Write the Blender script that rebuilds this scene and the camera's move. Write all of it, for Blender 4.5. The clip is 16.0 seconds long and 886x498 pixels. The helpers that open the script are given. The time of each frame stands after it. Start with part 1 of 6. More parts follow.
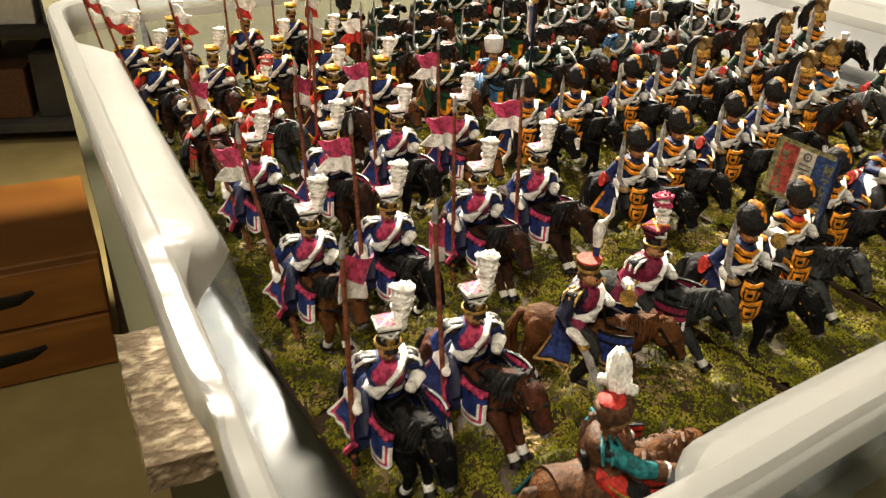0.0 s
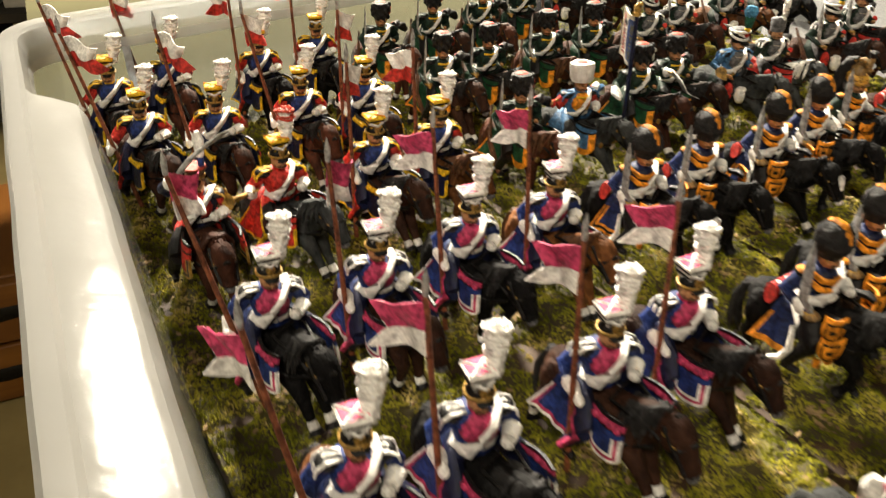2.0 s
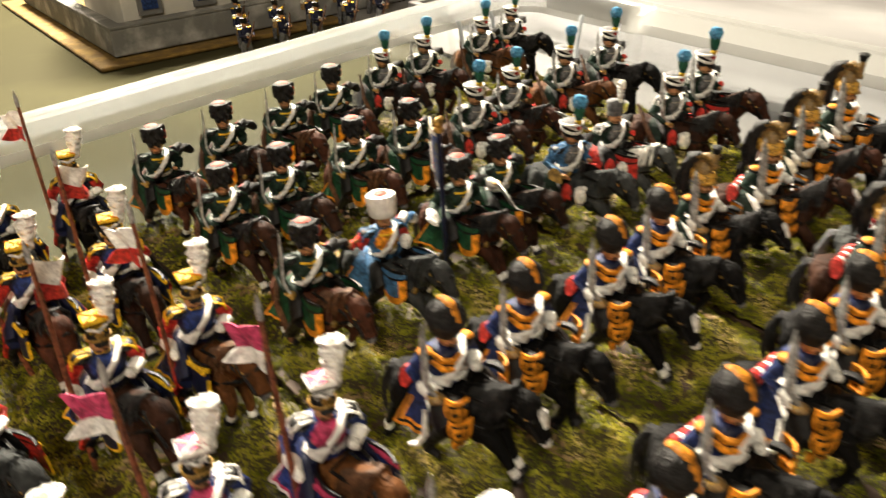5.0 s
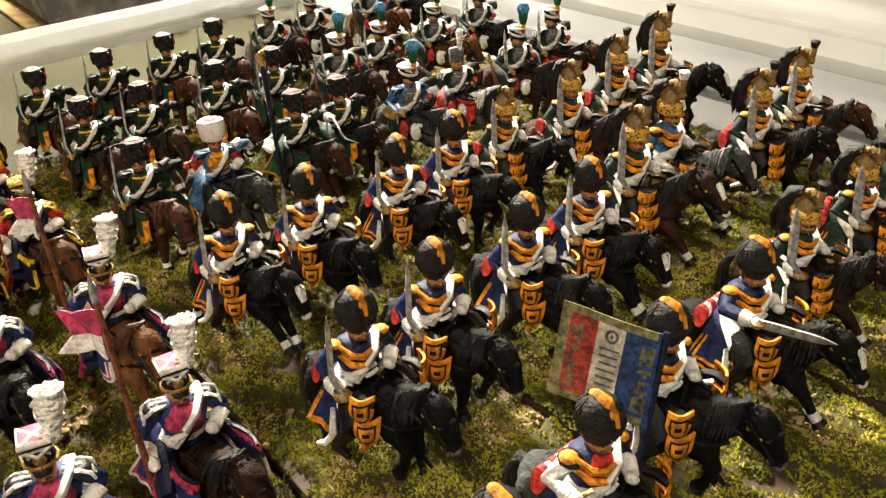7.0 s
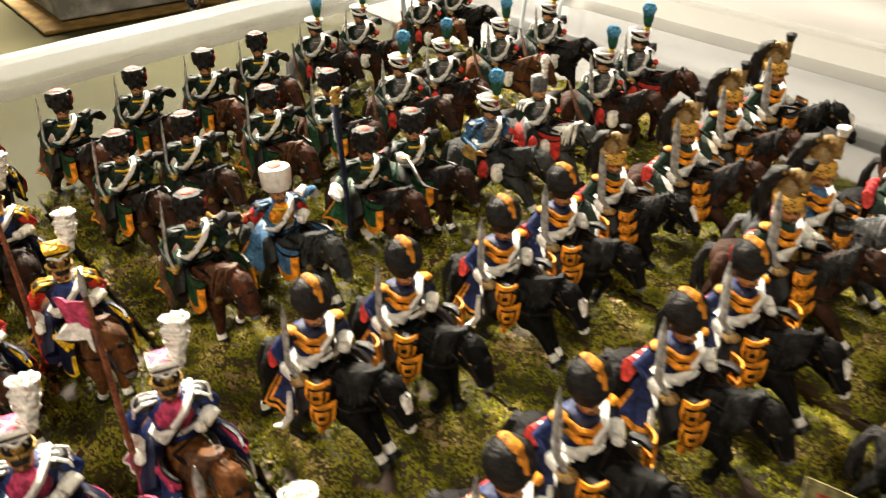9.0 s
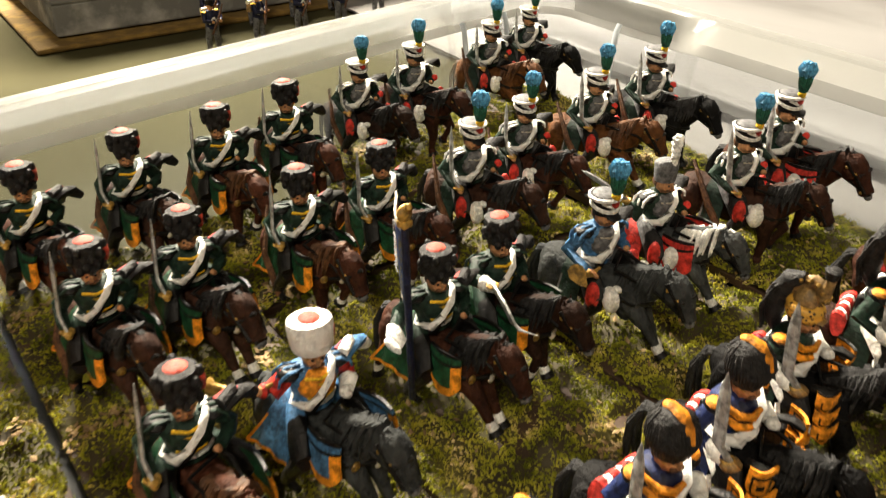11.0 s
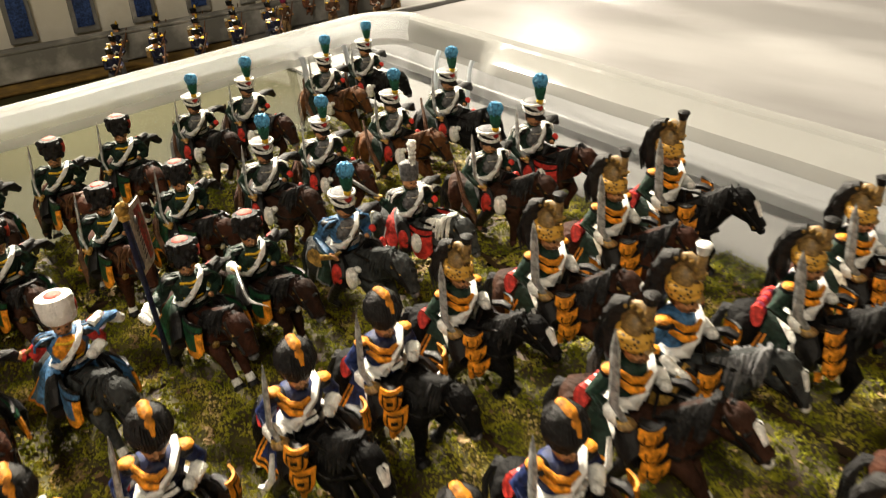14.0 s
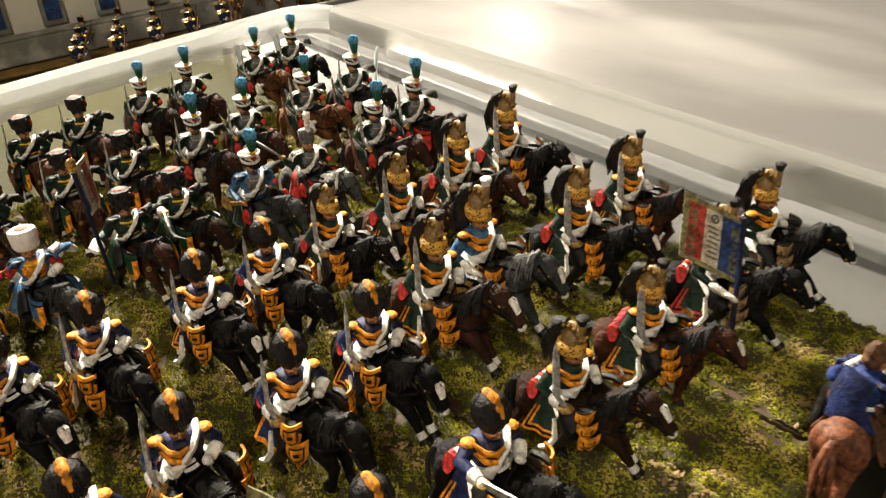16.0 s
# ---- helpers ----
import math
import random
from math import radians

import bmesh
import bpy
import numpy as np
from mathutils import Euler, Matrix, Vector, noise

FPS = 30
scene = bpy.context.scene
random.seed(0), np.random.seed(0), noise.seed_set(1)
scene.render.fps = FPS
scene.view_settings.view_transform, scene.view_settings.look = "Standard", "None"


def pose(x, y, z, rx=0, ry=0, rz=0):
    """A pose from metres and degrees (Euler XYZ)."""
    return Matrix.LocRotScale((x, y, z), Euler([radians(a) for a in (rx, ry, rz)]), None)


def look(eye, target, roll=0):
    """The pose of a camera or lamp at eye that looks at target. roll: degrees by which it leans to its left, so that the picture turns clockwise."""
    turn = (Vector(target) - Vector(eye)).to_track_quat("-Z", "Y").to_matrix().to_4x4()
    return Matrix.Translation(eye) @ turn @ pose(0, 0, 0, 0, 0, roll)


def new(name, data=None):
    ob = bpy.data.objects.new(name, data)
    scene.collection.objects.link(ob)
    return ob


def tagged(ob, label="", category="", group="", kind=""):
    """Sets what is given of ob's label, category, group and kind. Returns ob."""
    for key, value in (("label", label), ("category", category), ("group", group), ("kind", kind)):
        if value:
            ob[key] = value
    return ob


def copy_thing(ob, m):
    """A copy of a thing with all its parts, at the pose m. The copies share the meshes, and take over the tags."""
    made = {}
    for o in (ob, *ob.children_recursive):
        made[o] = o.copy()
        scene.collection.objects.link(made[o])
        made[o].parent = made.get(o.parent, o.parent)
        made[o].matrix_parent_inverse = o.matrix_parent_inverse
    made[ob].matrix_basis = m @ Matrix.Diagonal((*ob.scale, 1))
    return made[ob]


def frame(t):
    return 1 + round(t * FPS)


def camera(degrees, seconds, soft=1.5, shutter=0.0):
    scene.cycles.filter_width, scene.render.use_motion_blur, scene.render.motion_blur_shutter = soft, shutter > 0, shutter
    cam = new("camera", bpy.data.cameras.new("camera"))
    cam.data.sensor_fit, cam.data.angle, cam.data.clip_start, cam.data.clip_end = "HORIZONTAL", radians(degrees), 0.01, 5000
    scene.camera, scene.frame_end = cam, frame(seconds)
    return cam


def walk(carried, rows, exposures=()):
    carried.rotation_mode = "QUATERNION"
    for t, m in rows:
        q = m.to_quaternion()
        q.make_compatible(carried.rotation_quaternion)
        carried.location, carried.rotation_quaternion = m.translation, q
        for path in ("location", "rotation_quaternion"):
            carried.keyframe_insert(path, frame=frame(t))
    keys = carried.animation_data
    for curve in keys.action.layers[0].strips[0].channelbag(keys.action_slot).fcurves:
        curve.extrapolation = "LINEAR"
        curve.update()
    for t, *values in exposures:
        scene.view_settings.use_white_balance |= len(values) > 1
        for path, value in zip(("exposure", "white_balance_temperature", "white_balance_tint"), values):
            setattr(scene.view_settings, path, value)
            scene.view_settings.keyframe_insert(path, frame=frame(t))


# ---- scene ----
cam = camera(56.6, 16.0, 1.25, 0.5)
METRES, EYE, TILT, LEAN, TURN = 0.75, 0.146, -29.0, -1.95, 0.0
ROWS = [
    (0.0, 0.0, 0.0, 0.0, 0.0, 0.0, -0.0),
    (0.5, 0.0097, 0.0214, 0.0098, 1.52, -0.14, 1.01),
    (1.0, 0.0057, 0.0471, 0.023, 2.27, -1.0, 1.11),
    (1.5, -0.0026, 0.0838, 0.0385, 2.31, -1.48, 0.72),
    (2.0, -0.0253, 0.1222, 0.0601, 1.53, -2.05, 0.47),
    (2.5, -0.0466, 0.1488, 0.0822, 0.25, -1.78, 0.94),
    (3.0, -0.062, 0.1837, 0.1094, -1.36, -2.3, 2.11),
    (3.5, -0.0655, 0.2225, 0.1233, -2.85, -1.7, 3.36),
    (4.0, -0.0512, 0.241, 0.1311, -3.28, -0.55, 4.26),
    (4.5, -0.0122, 0.2371, 0.1232, -4.13, -0.22, 5.4),
    (5.0, 0.0298, 0.1986, 0.1117, -4.38, -0.07, 7.18),
    (7.5, 0.1034, 0.1493, 0.0687, -4.46, -1.16, 6.83),
    (8.0, 0.0962, 0.1692, 0.0873, -4.22, -1.52, 6.51),
    (8.5, 0.0827, 0.1869, 0.0964, -4.57, -1.53, 5.98),
    (9.0, 0.0674, 0.206, 0.108, -5.03, -1.83, 5.9),
    (9.5, 0.0421, 0.2301, 0.12, -5.54, -2.05, 4.88),
    (12.0, 0.0901, 0.3417, 0.1696, -2.66, -1.0, 4.54),
    (12.5, 0.1152, 0.318, 0.1573, -2.93, -0.19, 6.49),
    (13.0, 0.1289, 0.2935, 0.1451, -2.92, -0.21, 7.34),
    (13.5, 0.1435, 0.2791, 0.1374, -3.17, 0.17, 7.34),
    (14.0, 0.1464, 0.2487, 0.1336, -3.47, 0.36, 7.28),
    (14.5, 0.1597, 0.2198, 0.1186, -3.75, 0.28, 7.83),
    (15.0, 0.1747, 0.2033, 0.1057, -3.9, -0.23, 8.17),
    (15.5, 0.1898, 0.1828, 0.1042, -3.77, -1.25, 8.76),
    (16.0, 0.1906, 0.1492, 0.1062, -4.33, -0.92, 8.32),
]
walk(cam, [(t, pose(0, 0, EYE, TILT, LEAN, TURN) @ pose(METRES * x, METRES * y, METRES * z, 90 + pitch, roll, yaw)) for t, x, y, z, yaw, pitch, roll in ROWS], [(0.0, 0.18), (1.5, 0.04), (4.0, 0.0), (5.0, 0.08), (9.5, 0.18), (12.0, -0.12), (16.0, -0.12)])

# ---- light and exposure ----
world = bpy.data.worlds.new("room_air")
scene.world = world
world.use_nodes = True
world.node_tree.nodes["Background"].inputs[0].default_value = (1.0, 0.90, 0.74, 1)
world.node_tree.nodes["Background"].inputs[1].default_value = 0.045


def lamp(name, place, aim, size, watts, colour):
    data = bpy.data.lights.new(name, "AREA")
    data.shape, data.size, data.energy, data.color = "DISK", size, watts, colour
    ob = new(name, data)
    ob.matrix_basis = look(place, aim)
    return ob


lamp("ceiling_lamp", (-0.20, 1.26, 0.78), (0.05, 0.35, 0.0), 0.24, 106, (1.0, 0.89, 0.71))
lamp("ceiling_lamp", (-0.30, -0.95, 1.55), (0.05, 0.75, 0.0), 0.60, 23, (1.0, 0.89, 0.71))
lamp("ceiling_lamp", (0.80, 3.20, 0.86), (0.05, 0.35, 0.0), 0.20, 2.5, (1.0, 0.92, 0.78))
scene.view_settings.exposure = 0.0

# ---- materials ----
MATS = {}


def nodes_of(name):
    m = bpy.data.materials.new(name)
    m.use_nodes = True
    return m, m.node_tree.nodes, m.node_tree.links, m.node_tree.nodes["Principled BSDF"]


def paint(name, rgb, rough=0.5, metal=0.0, gloss=0.22, spread=0.45, scale=900.0, bump=0.25, by_object=0.0, wash=0.45):
    """Hand-brushed enamel: two scales of tone, fine relief; by_object varies the tone from casting to casting."""
    m, n, l, b = nodes_of(name)
    tex = n.new("ShaderNodeTexCoord")
    big, fine = n.new("ShaderNodeTexNoise"), n.new("ShaderNodeTexNoise")
    big.inputs["Scale"].default_value, fine.inputs["Scale"].default_value = scale * 0.28, scale * 1.7
    big.inputs["Detail"].default_value, fine.inputs["Detail"].default_value = 2, 3
    l.new(tex.outputs["Object"], big.inputs["Vector"])
    l.new(tex.outputs["Object"], fine.inputs["Vector"])
    add = n.new("ShaderNodeMath")
    add.operation = "MULTIPLY_ADD"
    l.new(fine.outputs["Fac"], add.inputs[0])
    add.inputs[1].default_value = 0.6
    l.new(big.outputs["Fac"], add.inputs[2])
    ramp = n.new("ShaderNodeMapRange")
    ramp.inputs["From Min"].default_value, ramp.inputs["From Max"].default_value = 0.55, 1.05
    ramp.inputs["To Min"].default_value, ramp.inputs["To Max"].default_value = 1 - spread, 1 + spread
    l.new(add.outputs[0], ramp.inputs["Value"])
    last = ramp.outputs[0]
    # an ink wash that has settled in flecks
    ink, settle, stain = n.new("ShaderNodeTexNoise"), n.new("ShaderNodeMapRange"), n.new("ShaderNodeMath")
    ink.inputs["Scale"].default_value, ink.inputs["Detail"].default_value, ink.inputs["Roughness"].default_value = scale * 0.75, 5, 0.65
    l.new(tex.outputs["Object"], ink.inputs["Vector"])
    settle.inputs["From Min"].default_value, settle.inputs["From Max"].default_value = 0.40, 0.56
    settle.inputs["To Min"].default_value, settle.inputs["To Max"].default_value = wash, 1.0
    l.new(ink.outputs["Fac"], settle.inputs["Value"])
    stain.operation = "MULTIPLY"
    l.new(settle.outputs[0], stain.inputs[0])
    l.new(last, stain.inputs[1])
    last = stain.outputs[0]
    if by_object:
        info, vary, mul = n.new("ShaderNodeObjectInfo"), n.new("ShaderNodeMapRange"), n.new("ShaderNodeMath")
        vary.inputs["To Min"].default_value, vary.inputs["To Max"].default_value = 1 - by_object, 1 + by_object
        mul.operation = "MULTIPLY"
        l.new(info.outputs["Random"], vary.inputs["Value"])
        l.new(vary.outputs[0], mul.inputs[0])
        l.new(last, mul.inputs[1])
        last = mul.outputs[0]
    tone = n.new("ShaderNodeVectorMath")
    tone.operation = "SCALE"
    tone.inputs[0].default_value = rgb
    l.new(last, tone.inputs["Scale"])
    l.new(tone.outputs[0], b.inputs["Base Color"])
    folds = n.new("ShaderNodeBump")
    folds.inputs["Strength"].default_value, folds.inputs["Distance"].default_value = min(1.0, bump * 1.2), 0.0012
    l.new(ink.outputs["Fac"], folds.inputs["Height"])
    relief = n.new("ShaderNodeBump")
    relief.inputs["Strength"].default_value, relief.inputs["Distance"].default_value = bump, 0.0004
    l.new(fine.outputs["Fac"], relief.inputs["Height"])
    l.new(folds.outputs[0], relief.inputs["Normal"])
    l.new(relief.outputs[0], b.inputs["Normal"])
    b.inputs["Roughness"].default_value, b.inputs["Metallic"].default_value = rough, metal
    b.inputs["Specular IOR Level"].default_value = 0.5 if metal else gloss
    MATS[name] = m
    return m


for name, rgb in dict(
    white=(0.82, 0.81, 0.77), black=(0.006, 0.0055, 0.0055), pink=(0.50, 0.05, 0.13), red=(0.52, 0.035, 0.025),
    blue=(0.016, 0.036, 0.16), navy=(0.007, 0.010, 0.036), sky=(0.055, 0.15, 0.30), green=(0.011, 0.068, 0.028),
    darkgreen=(0.010, 0.028, 0.018), orange=(0.74, 0.27, 0.018), yellow=(0.80, 0.50, 0.02), skin=(0.48, 0.24, 0.11),
    tan=(0.30, 0.19, 0.085), leather=(0.10, 0.045, 0.02), lancewood=(0.20, 0.065, 0.03), teal=(0.02, 0.19, 0.21),
    grey=(0.13, 0.13, 0.135), maroon=(0.20, 0.015, 0.05), salmon=(0.56, 0.075, 0.045), turquoise=(0.08, 0.29, 0.50),
    plumegreen=(0.015, 0.10, 0.06), fur=(0.016, 0.015, 0.015), silk=(0.55, 0.52, 0.44),
    linen=(0.50, 0.45, 0.36), rust=(0.16, 0.055, 0.025), flagred=(0.34, 0.045, 0.03), flagblue=(0.022, 0.050, 0.16), khaki=(0.21, 0.19, 0.085), coatblue=(0.011, 0.021, 0.085), faded_olive=(0.13, 0.12, 0.06),
).items():
    paint(name, rgb, bump=0.6 if name in ("fur", "white") else 0.35, wash=0.80 if name == "white" else 0.62 if name in ("linen", "silk") else 0.42, rough=0.42 if name in ("navy", "black") else 0.55)
paint("clean_white", (0.80, 0.79, 0.76), 0.6, spread=0.10, wash=0.88, bump=0.7)
paint("manehair", (0.022, 0.0215, 0.022), 0.6, gloss=0.2, by_object=0.3, bump=0.9, spread=0.8)
paint("bay", (0.054, 0.019, 0.010), 0.66, gloss=0.10, by_object=0.45, bump=0.9, spread=0.5, scale=420.0, wash=0.62)
paint("chestnut", (0.115, 0.045, 0.014), 0.66, gloss=0.10, by_object=0.3, bump=0.9, spread=0.5, scale=420.0, wash=0.62)
paint("darkbay", (0.028, 0.012, 0.007), 0.66, gloss=0.10, by_object=0.4, bump=0.9, spread=0.5, scale=420.0, wash=0.62)
paint("blackhorse", (0.0038, 0.0036, 0.0037), 0.66, gloss=0.10, by_object=0.3, bump=0.9, spread=0.5, scale=420.0, wash=0.62)
paint("greyhorse", (0.040, 0.043, 0.043), 0.66, gloss=0.10, by_object=0.3, bump=0.9, spread=0.5, scale=420.0, wash=0.62)
paint("steel", (0.40, 0.40, 0.39), 0.40, 0.3, spread=0.2)
paint("brass", (0.42, 0.25, 0.05), 0.45, 0.3, spread=0.5)
def spotted(name, base, spot):
    """Painted leopard fur: dark blots on ochre."""
    m, n, l, b = nodes_of(name)
    tex, cells, ramp = n.new("ShaderNodeTexCoord"), n.new("ShaderNodeTexVoronoi"), n.new("ShaderNodeValToRGB")
    cells.inputs["Scale"].default_value = 1000
    l.new(tex.outputs["Object"], cells.inputs["Vector"])
    e = ramp.color_ramp.elements
    e[0].position, e[1].position = 0.30, 0.40
    e[0].color, e[1].color = (*spot, 1), (*base, 1)
    l.new(cells.outputs["Distance"], ramp.inputs[0])
    l.new(ramp.outputs[0], b.inputs["Base Color"])
    b.inputs["Roughness"].default_value = 0.6
    MATS[name] = m


spotted("turban", (0.52, 0.28, 0.035), (0.030, 0.015, 0.006))
paint("oldgold", (0.27, 0.165, 0.055), 0.5, 0.1, spread=0.6)


def plastic(key, clear, tone, glow, haze, wave=0.05, thin_share=0.0):
    """Milky polypropylene: part clear, part scattering light through; thin walls let more through than the rolled rim."""
    m, n, l, b = nodes_of("milky_" + key)
    tex, noise_a = n.new("ShaderNodeTexCoord"), n.new("ShaderNodeTexNoise")
    noise_a.inputs["Scale"].default_value, noise_a.inputs["Detail"].default_value = 40, 5
    l.new(tex.outputs["Object"], noise_a.inputs["Vector"])
    rough = n.new("ShaderNodeMapRange")
    rough.inputs["To Min"].default_value, rough.inputs["To Max"].default_value = haze * 0.7, haze * 1.3
    l.new(noise_a.outputs["Fac"], rough.inputs["Value"])
    l.new(rough.outputs[0], b.inputs["Roughness"])
    b.inputs["Base Color"].default_value = (*tone, 1)
    b.inputs["Transmission Weight"].default_value = clear
    b.inputs["IOR"].default_value = 1.22
    b.inputs["Specular IOR Level"].default_value = 0.30
    relief = n.new("ShaderNodeBump")
    relief.inputs["Strength"].default_value, relief.inputs["Distance"].default_value = wave, 0.002
    l.new(noise_a.outputs["Fac"], relief.inputs["Height"])
    l.new(relief.outputs[0], b.inputs["Normal"])
    thin, mix = n.new("ShaderNodeBsdfTranslucent"), n.new("ShaderNodeMixShader")
    thin.inputs["Color"].default_value = (*(min(0.93, c * 1.15) for c in tone), 1)
    mix.inputs[0].default_value = glow
    l.new(b.outputs[0], mix.inputs[1])
    l.new(thin.outputs[0], mix.inputs[2])
    through_it, last = n.new("ShaderNodeBsdfTransparent"), n.new("ShaderNodeMixShader")
    through_it.inputs["Color"].default_value = (0.91, 0.925, 0.935, 1)
    last.inputs[0].default_value = thin_share
    l.new(mix.outputs[0], last.inputs[1])
    l.new(through_it.outputs[0], last.inputs[2])
    l.new(last.outputs[0], n["Material Output"].inputs["Surface"])
    MATS[key] = m


def ground(name, colours, scale, rough=0.9, bump=0.4, depth=0.002, stretch=(1, 1, 1), spin=0.0):
    """A matt surface whose tones run through colours at two scales."""
    m, n, l, b = nodes_of(name)
    tex, mapping = n.new("ShaderNodeTexCoord"), n.new("ShaderNodeMapping")
    mapping.inputs["Scale"].default_value = stretch
    turned = n.new("ShaderNodeMapping")
    turned.inputs["Rotation"].default_value = (0, 0, radians(spin))
    l.new(tex.outputs["Object"], turned.inputs["Vector"])
    l.new(turned.outputs[0], mapping.inputs["Vector"])
    big, fine = n.new("ShaderNodeTexNoise"), n.new("ShaderNodeTexNoise")
    big.inputs["Scale"].default_value, fine.inputs["Scale"].default_value = scale, scale * 11
    big.inputs["Detail"].default_value = fine.inputs["Detail"].default_value = 4
    for t in (big, fine):
        l.new(mapping.outputs[0], t.inputs["Vector"])
    mix = n.new("ShaderNodeMath")
    mix.operation = "MULTIPLY_ADD"
    l.new(fine.outputs["Fac"], mix.inputs[0])
    mix.inputs[1].default_value = 0.08
    l.new(big.outputs["Fac"], mix.inputs[2])
    ramp = n.new("ShaderNodeValToRGB")
    e = ramp.color_ramp.elements
    e[0].position, e[1].position = 0.50, 0.95
    e[0].color, e[1].color = (*colours[0], 1), (*colours[-1], 1)
    for k, c in enumerate(colours[1:-1]):
        e.new(0.50 + 0.45 * (k + 1) / (len(colours) - 1)).color = (*c, 1)
    l.new(mix.outputs[0], ramp.inputs[0])
    l.new(ramp.outputs[0], b.inputs["Base Color"])
    relief = n.new("ShaderNodeBump")
    relief.inputs["Strength"].default_value, relief.inputs["Distance"].default_value = bump, depth
    l.new(mix.outputs[0], relief.inputs["Height"])
    l.new(relief.outputs[0], b.inputs["Normal"])
    b.inputs["Roughness"].default_value = rough
    MATS[name] = m


def flock_material():
    m, n, l, b = nodes_of("flock_grass")
    geo, ramp = n.new("ShaderNodeNewGeometry"), n.new("ShaderNodeValToRGB")
    tones = [(0.00, (0.034, 0.035, 0.004)), (0.25, (0.070, 0.076, 0.006)), (0.50, (0.190, 0.192, 0.015)),
             (0.75, (0.310, 0.285, 0.030)), (0.92, (0.38, 0.31, 0.075)), (1.0, (0.60, 0.46, 0.22))]
    e = ramp.color_ramp.elements
    e[0].color, e[1].color = (*tones[0][1], 1), (*tones[-1][1], 1)
    for p, c in tones[1:-1]:
        e.new(p).color = (*c, 1)
    tex, patch, mix = n.new("ShaderNodeTexCoord"), n.new("ShaderNodeTexNoise"), n.new("ShaderNodeMath")
    patch.inputs["Scale"].default_value, patch.inputs["Detail"].default_value = 70, 3
    l.new(tex.outputs["Object"], patch.inputs["Vector"])
    spread = n.new("ShaderNodeMapRange")
    spread.inputs["From Min"].default_value, spread.inputs["From Max"].default_value = 0.36, 0.64
    spread.inputs["To Min"].default_value, spread.inputs["To Max"].default_value = 0.0, 0.80
    l.new(patch.outputs["Fac"], spread.inputs["Value"])
    mix.operation = "MULTIPLY_ADD"
    l.new(geo.outputs["Random Per Island"], mix.inputs[0])
    mix.inputs[1].default_value = 0.24
    l.new(spread.outputs[0], mix.inputs[2])
    l.new(mix.outputs[0], ramp.inputs[0])
    l.new(ramp.outputs[0], b.inputs["Base Color"])
    b.inputs["Roughness"].default_value = 0.95
    b.inputs["Specular IOR Level"].default_value = 0.1
    MATS["flock"] = m


plastic("plastic", 0.94, (0.60, 0.62, 0.64), 0.05, 0.20, thin_share=0.78)
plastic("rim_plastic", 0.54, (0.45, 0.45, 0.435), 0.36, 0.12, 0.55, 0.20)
plastic("flange_plastic", 0.90, (0.66, 0.67, 0.67), 0.22, 0.16, 0.10, 0.30)
plastic("rib_plastic", 0.35, (0.56, 0.59, 0.62), 0.40, 0.25)
flock_material()
ground("turf_soil", [(0.028, 0.020, 0.005), (0.064, 0.054, 0.010), (0.125, 0.105, 0.018), (0.21, 0.16, 0.045)], 60, depth=0.001)
ground("litter", [(0.16, 0.10, 0.04), (0.36, 0.26, 0.12), (0.58, 0.46, 0.27)], 300, depth=0.0004)
ground("board", [(0.030, 0.015, 0.006), (0.085, 0.045, 0.018)], 90, 0.8)
ground("mat", [(0.031, 0.028, 0.011), (0.050, 0.046, 0.019), (0.070, 0.064, 0.029)], 5.5, depth=0.001)
MATS["mat"].node_tree.nodes["Principled BSDF"].inputs["Specular IOR Level"].default_value = 0.12
ground("grey_cloth", [(0.13, 0.125, 0.12), (0.23, 0.222, 0.215), (0.29, 0.28, 0.27), (0.35, 0.34, 0.33)], 2.5, 0.4, 0.2, stretch=(1, 7, 1), spin=60.7)
ground("dirt", [(0.11, 0.065, 0.012), (0.22, 0.13, 0.024), (0.30, 0.22, 0.05)], 90)
ground("stone", [(0.13, 0.128, 0.12), (0.30, 0.293, 0.275), (0.48, 0.46, 0.42)], 60, depth=0.002, bump=0.8)
ground("whitewash", [(0.50, 0.48, 0.42), (0.68, 0.66, 0.60)], 40)
ground("cork", [(0.13, 0.09, 0.05), (0.34, 0.27, 0.175), (0.50, 0.42, 0.31), (0.60, 0.53, 0.42)], 320, depth=0.003, bump=1.0, stretch=(1, 0.6, 1), spin=60)
ground("drawerwood", [(0.13, 0.048, 0.008), (0.20, 0.082, 0.014), (0.25, 0.11, 0.022)], 5, 0.4, 0.1, stretch=(1, 1, 6))
ground("carpet", [(0.26, 0.20, 0.075), (0.38, 0.30, 0.12)], 9)
ground("plaster", [(0.42, 0.38, 0.30), (0.50, 0.46, 0.37)], 3)
ground("clutter_dark", [(0.020, 0.018, 0.014), (0.07, 0.06, 0.045)], 6)

# ---- mesh tools ----
V = Vector


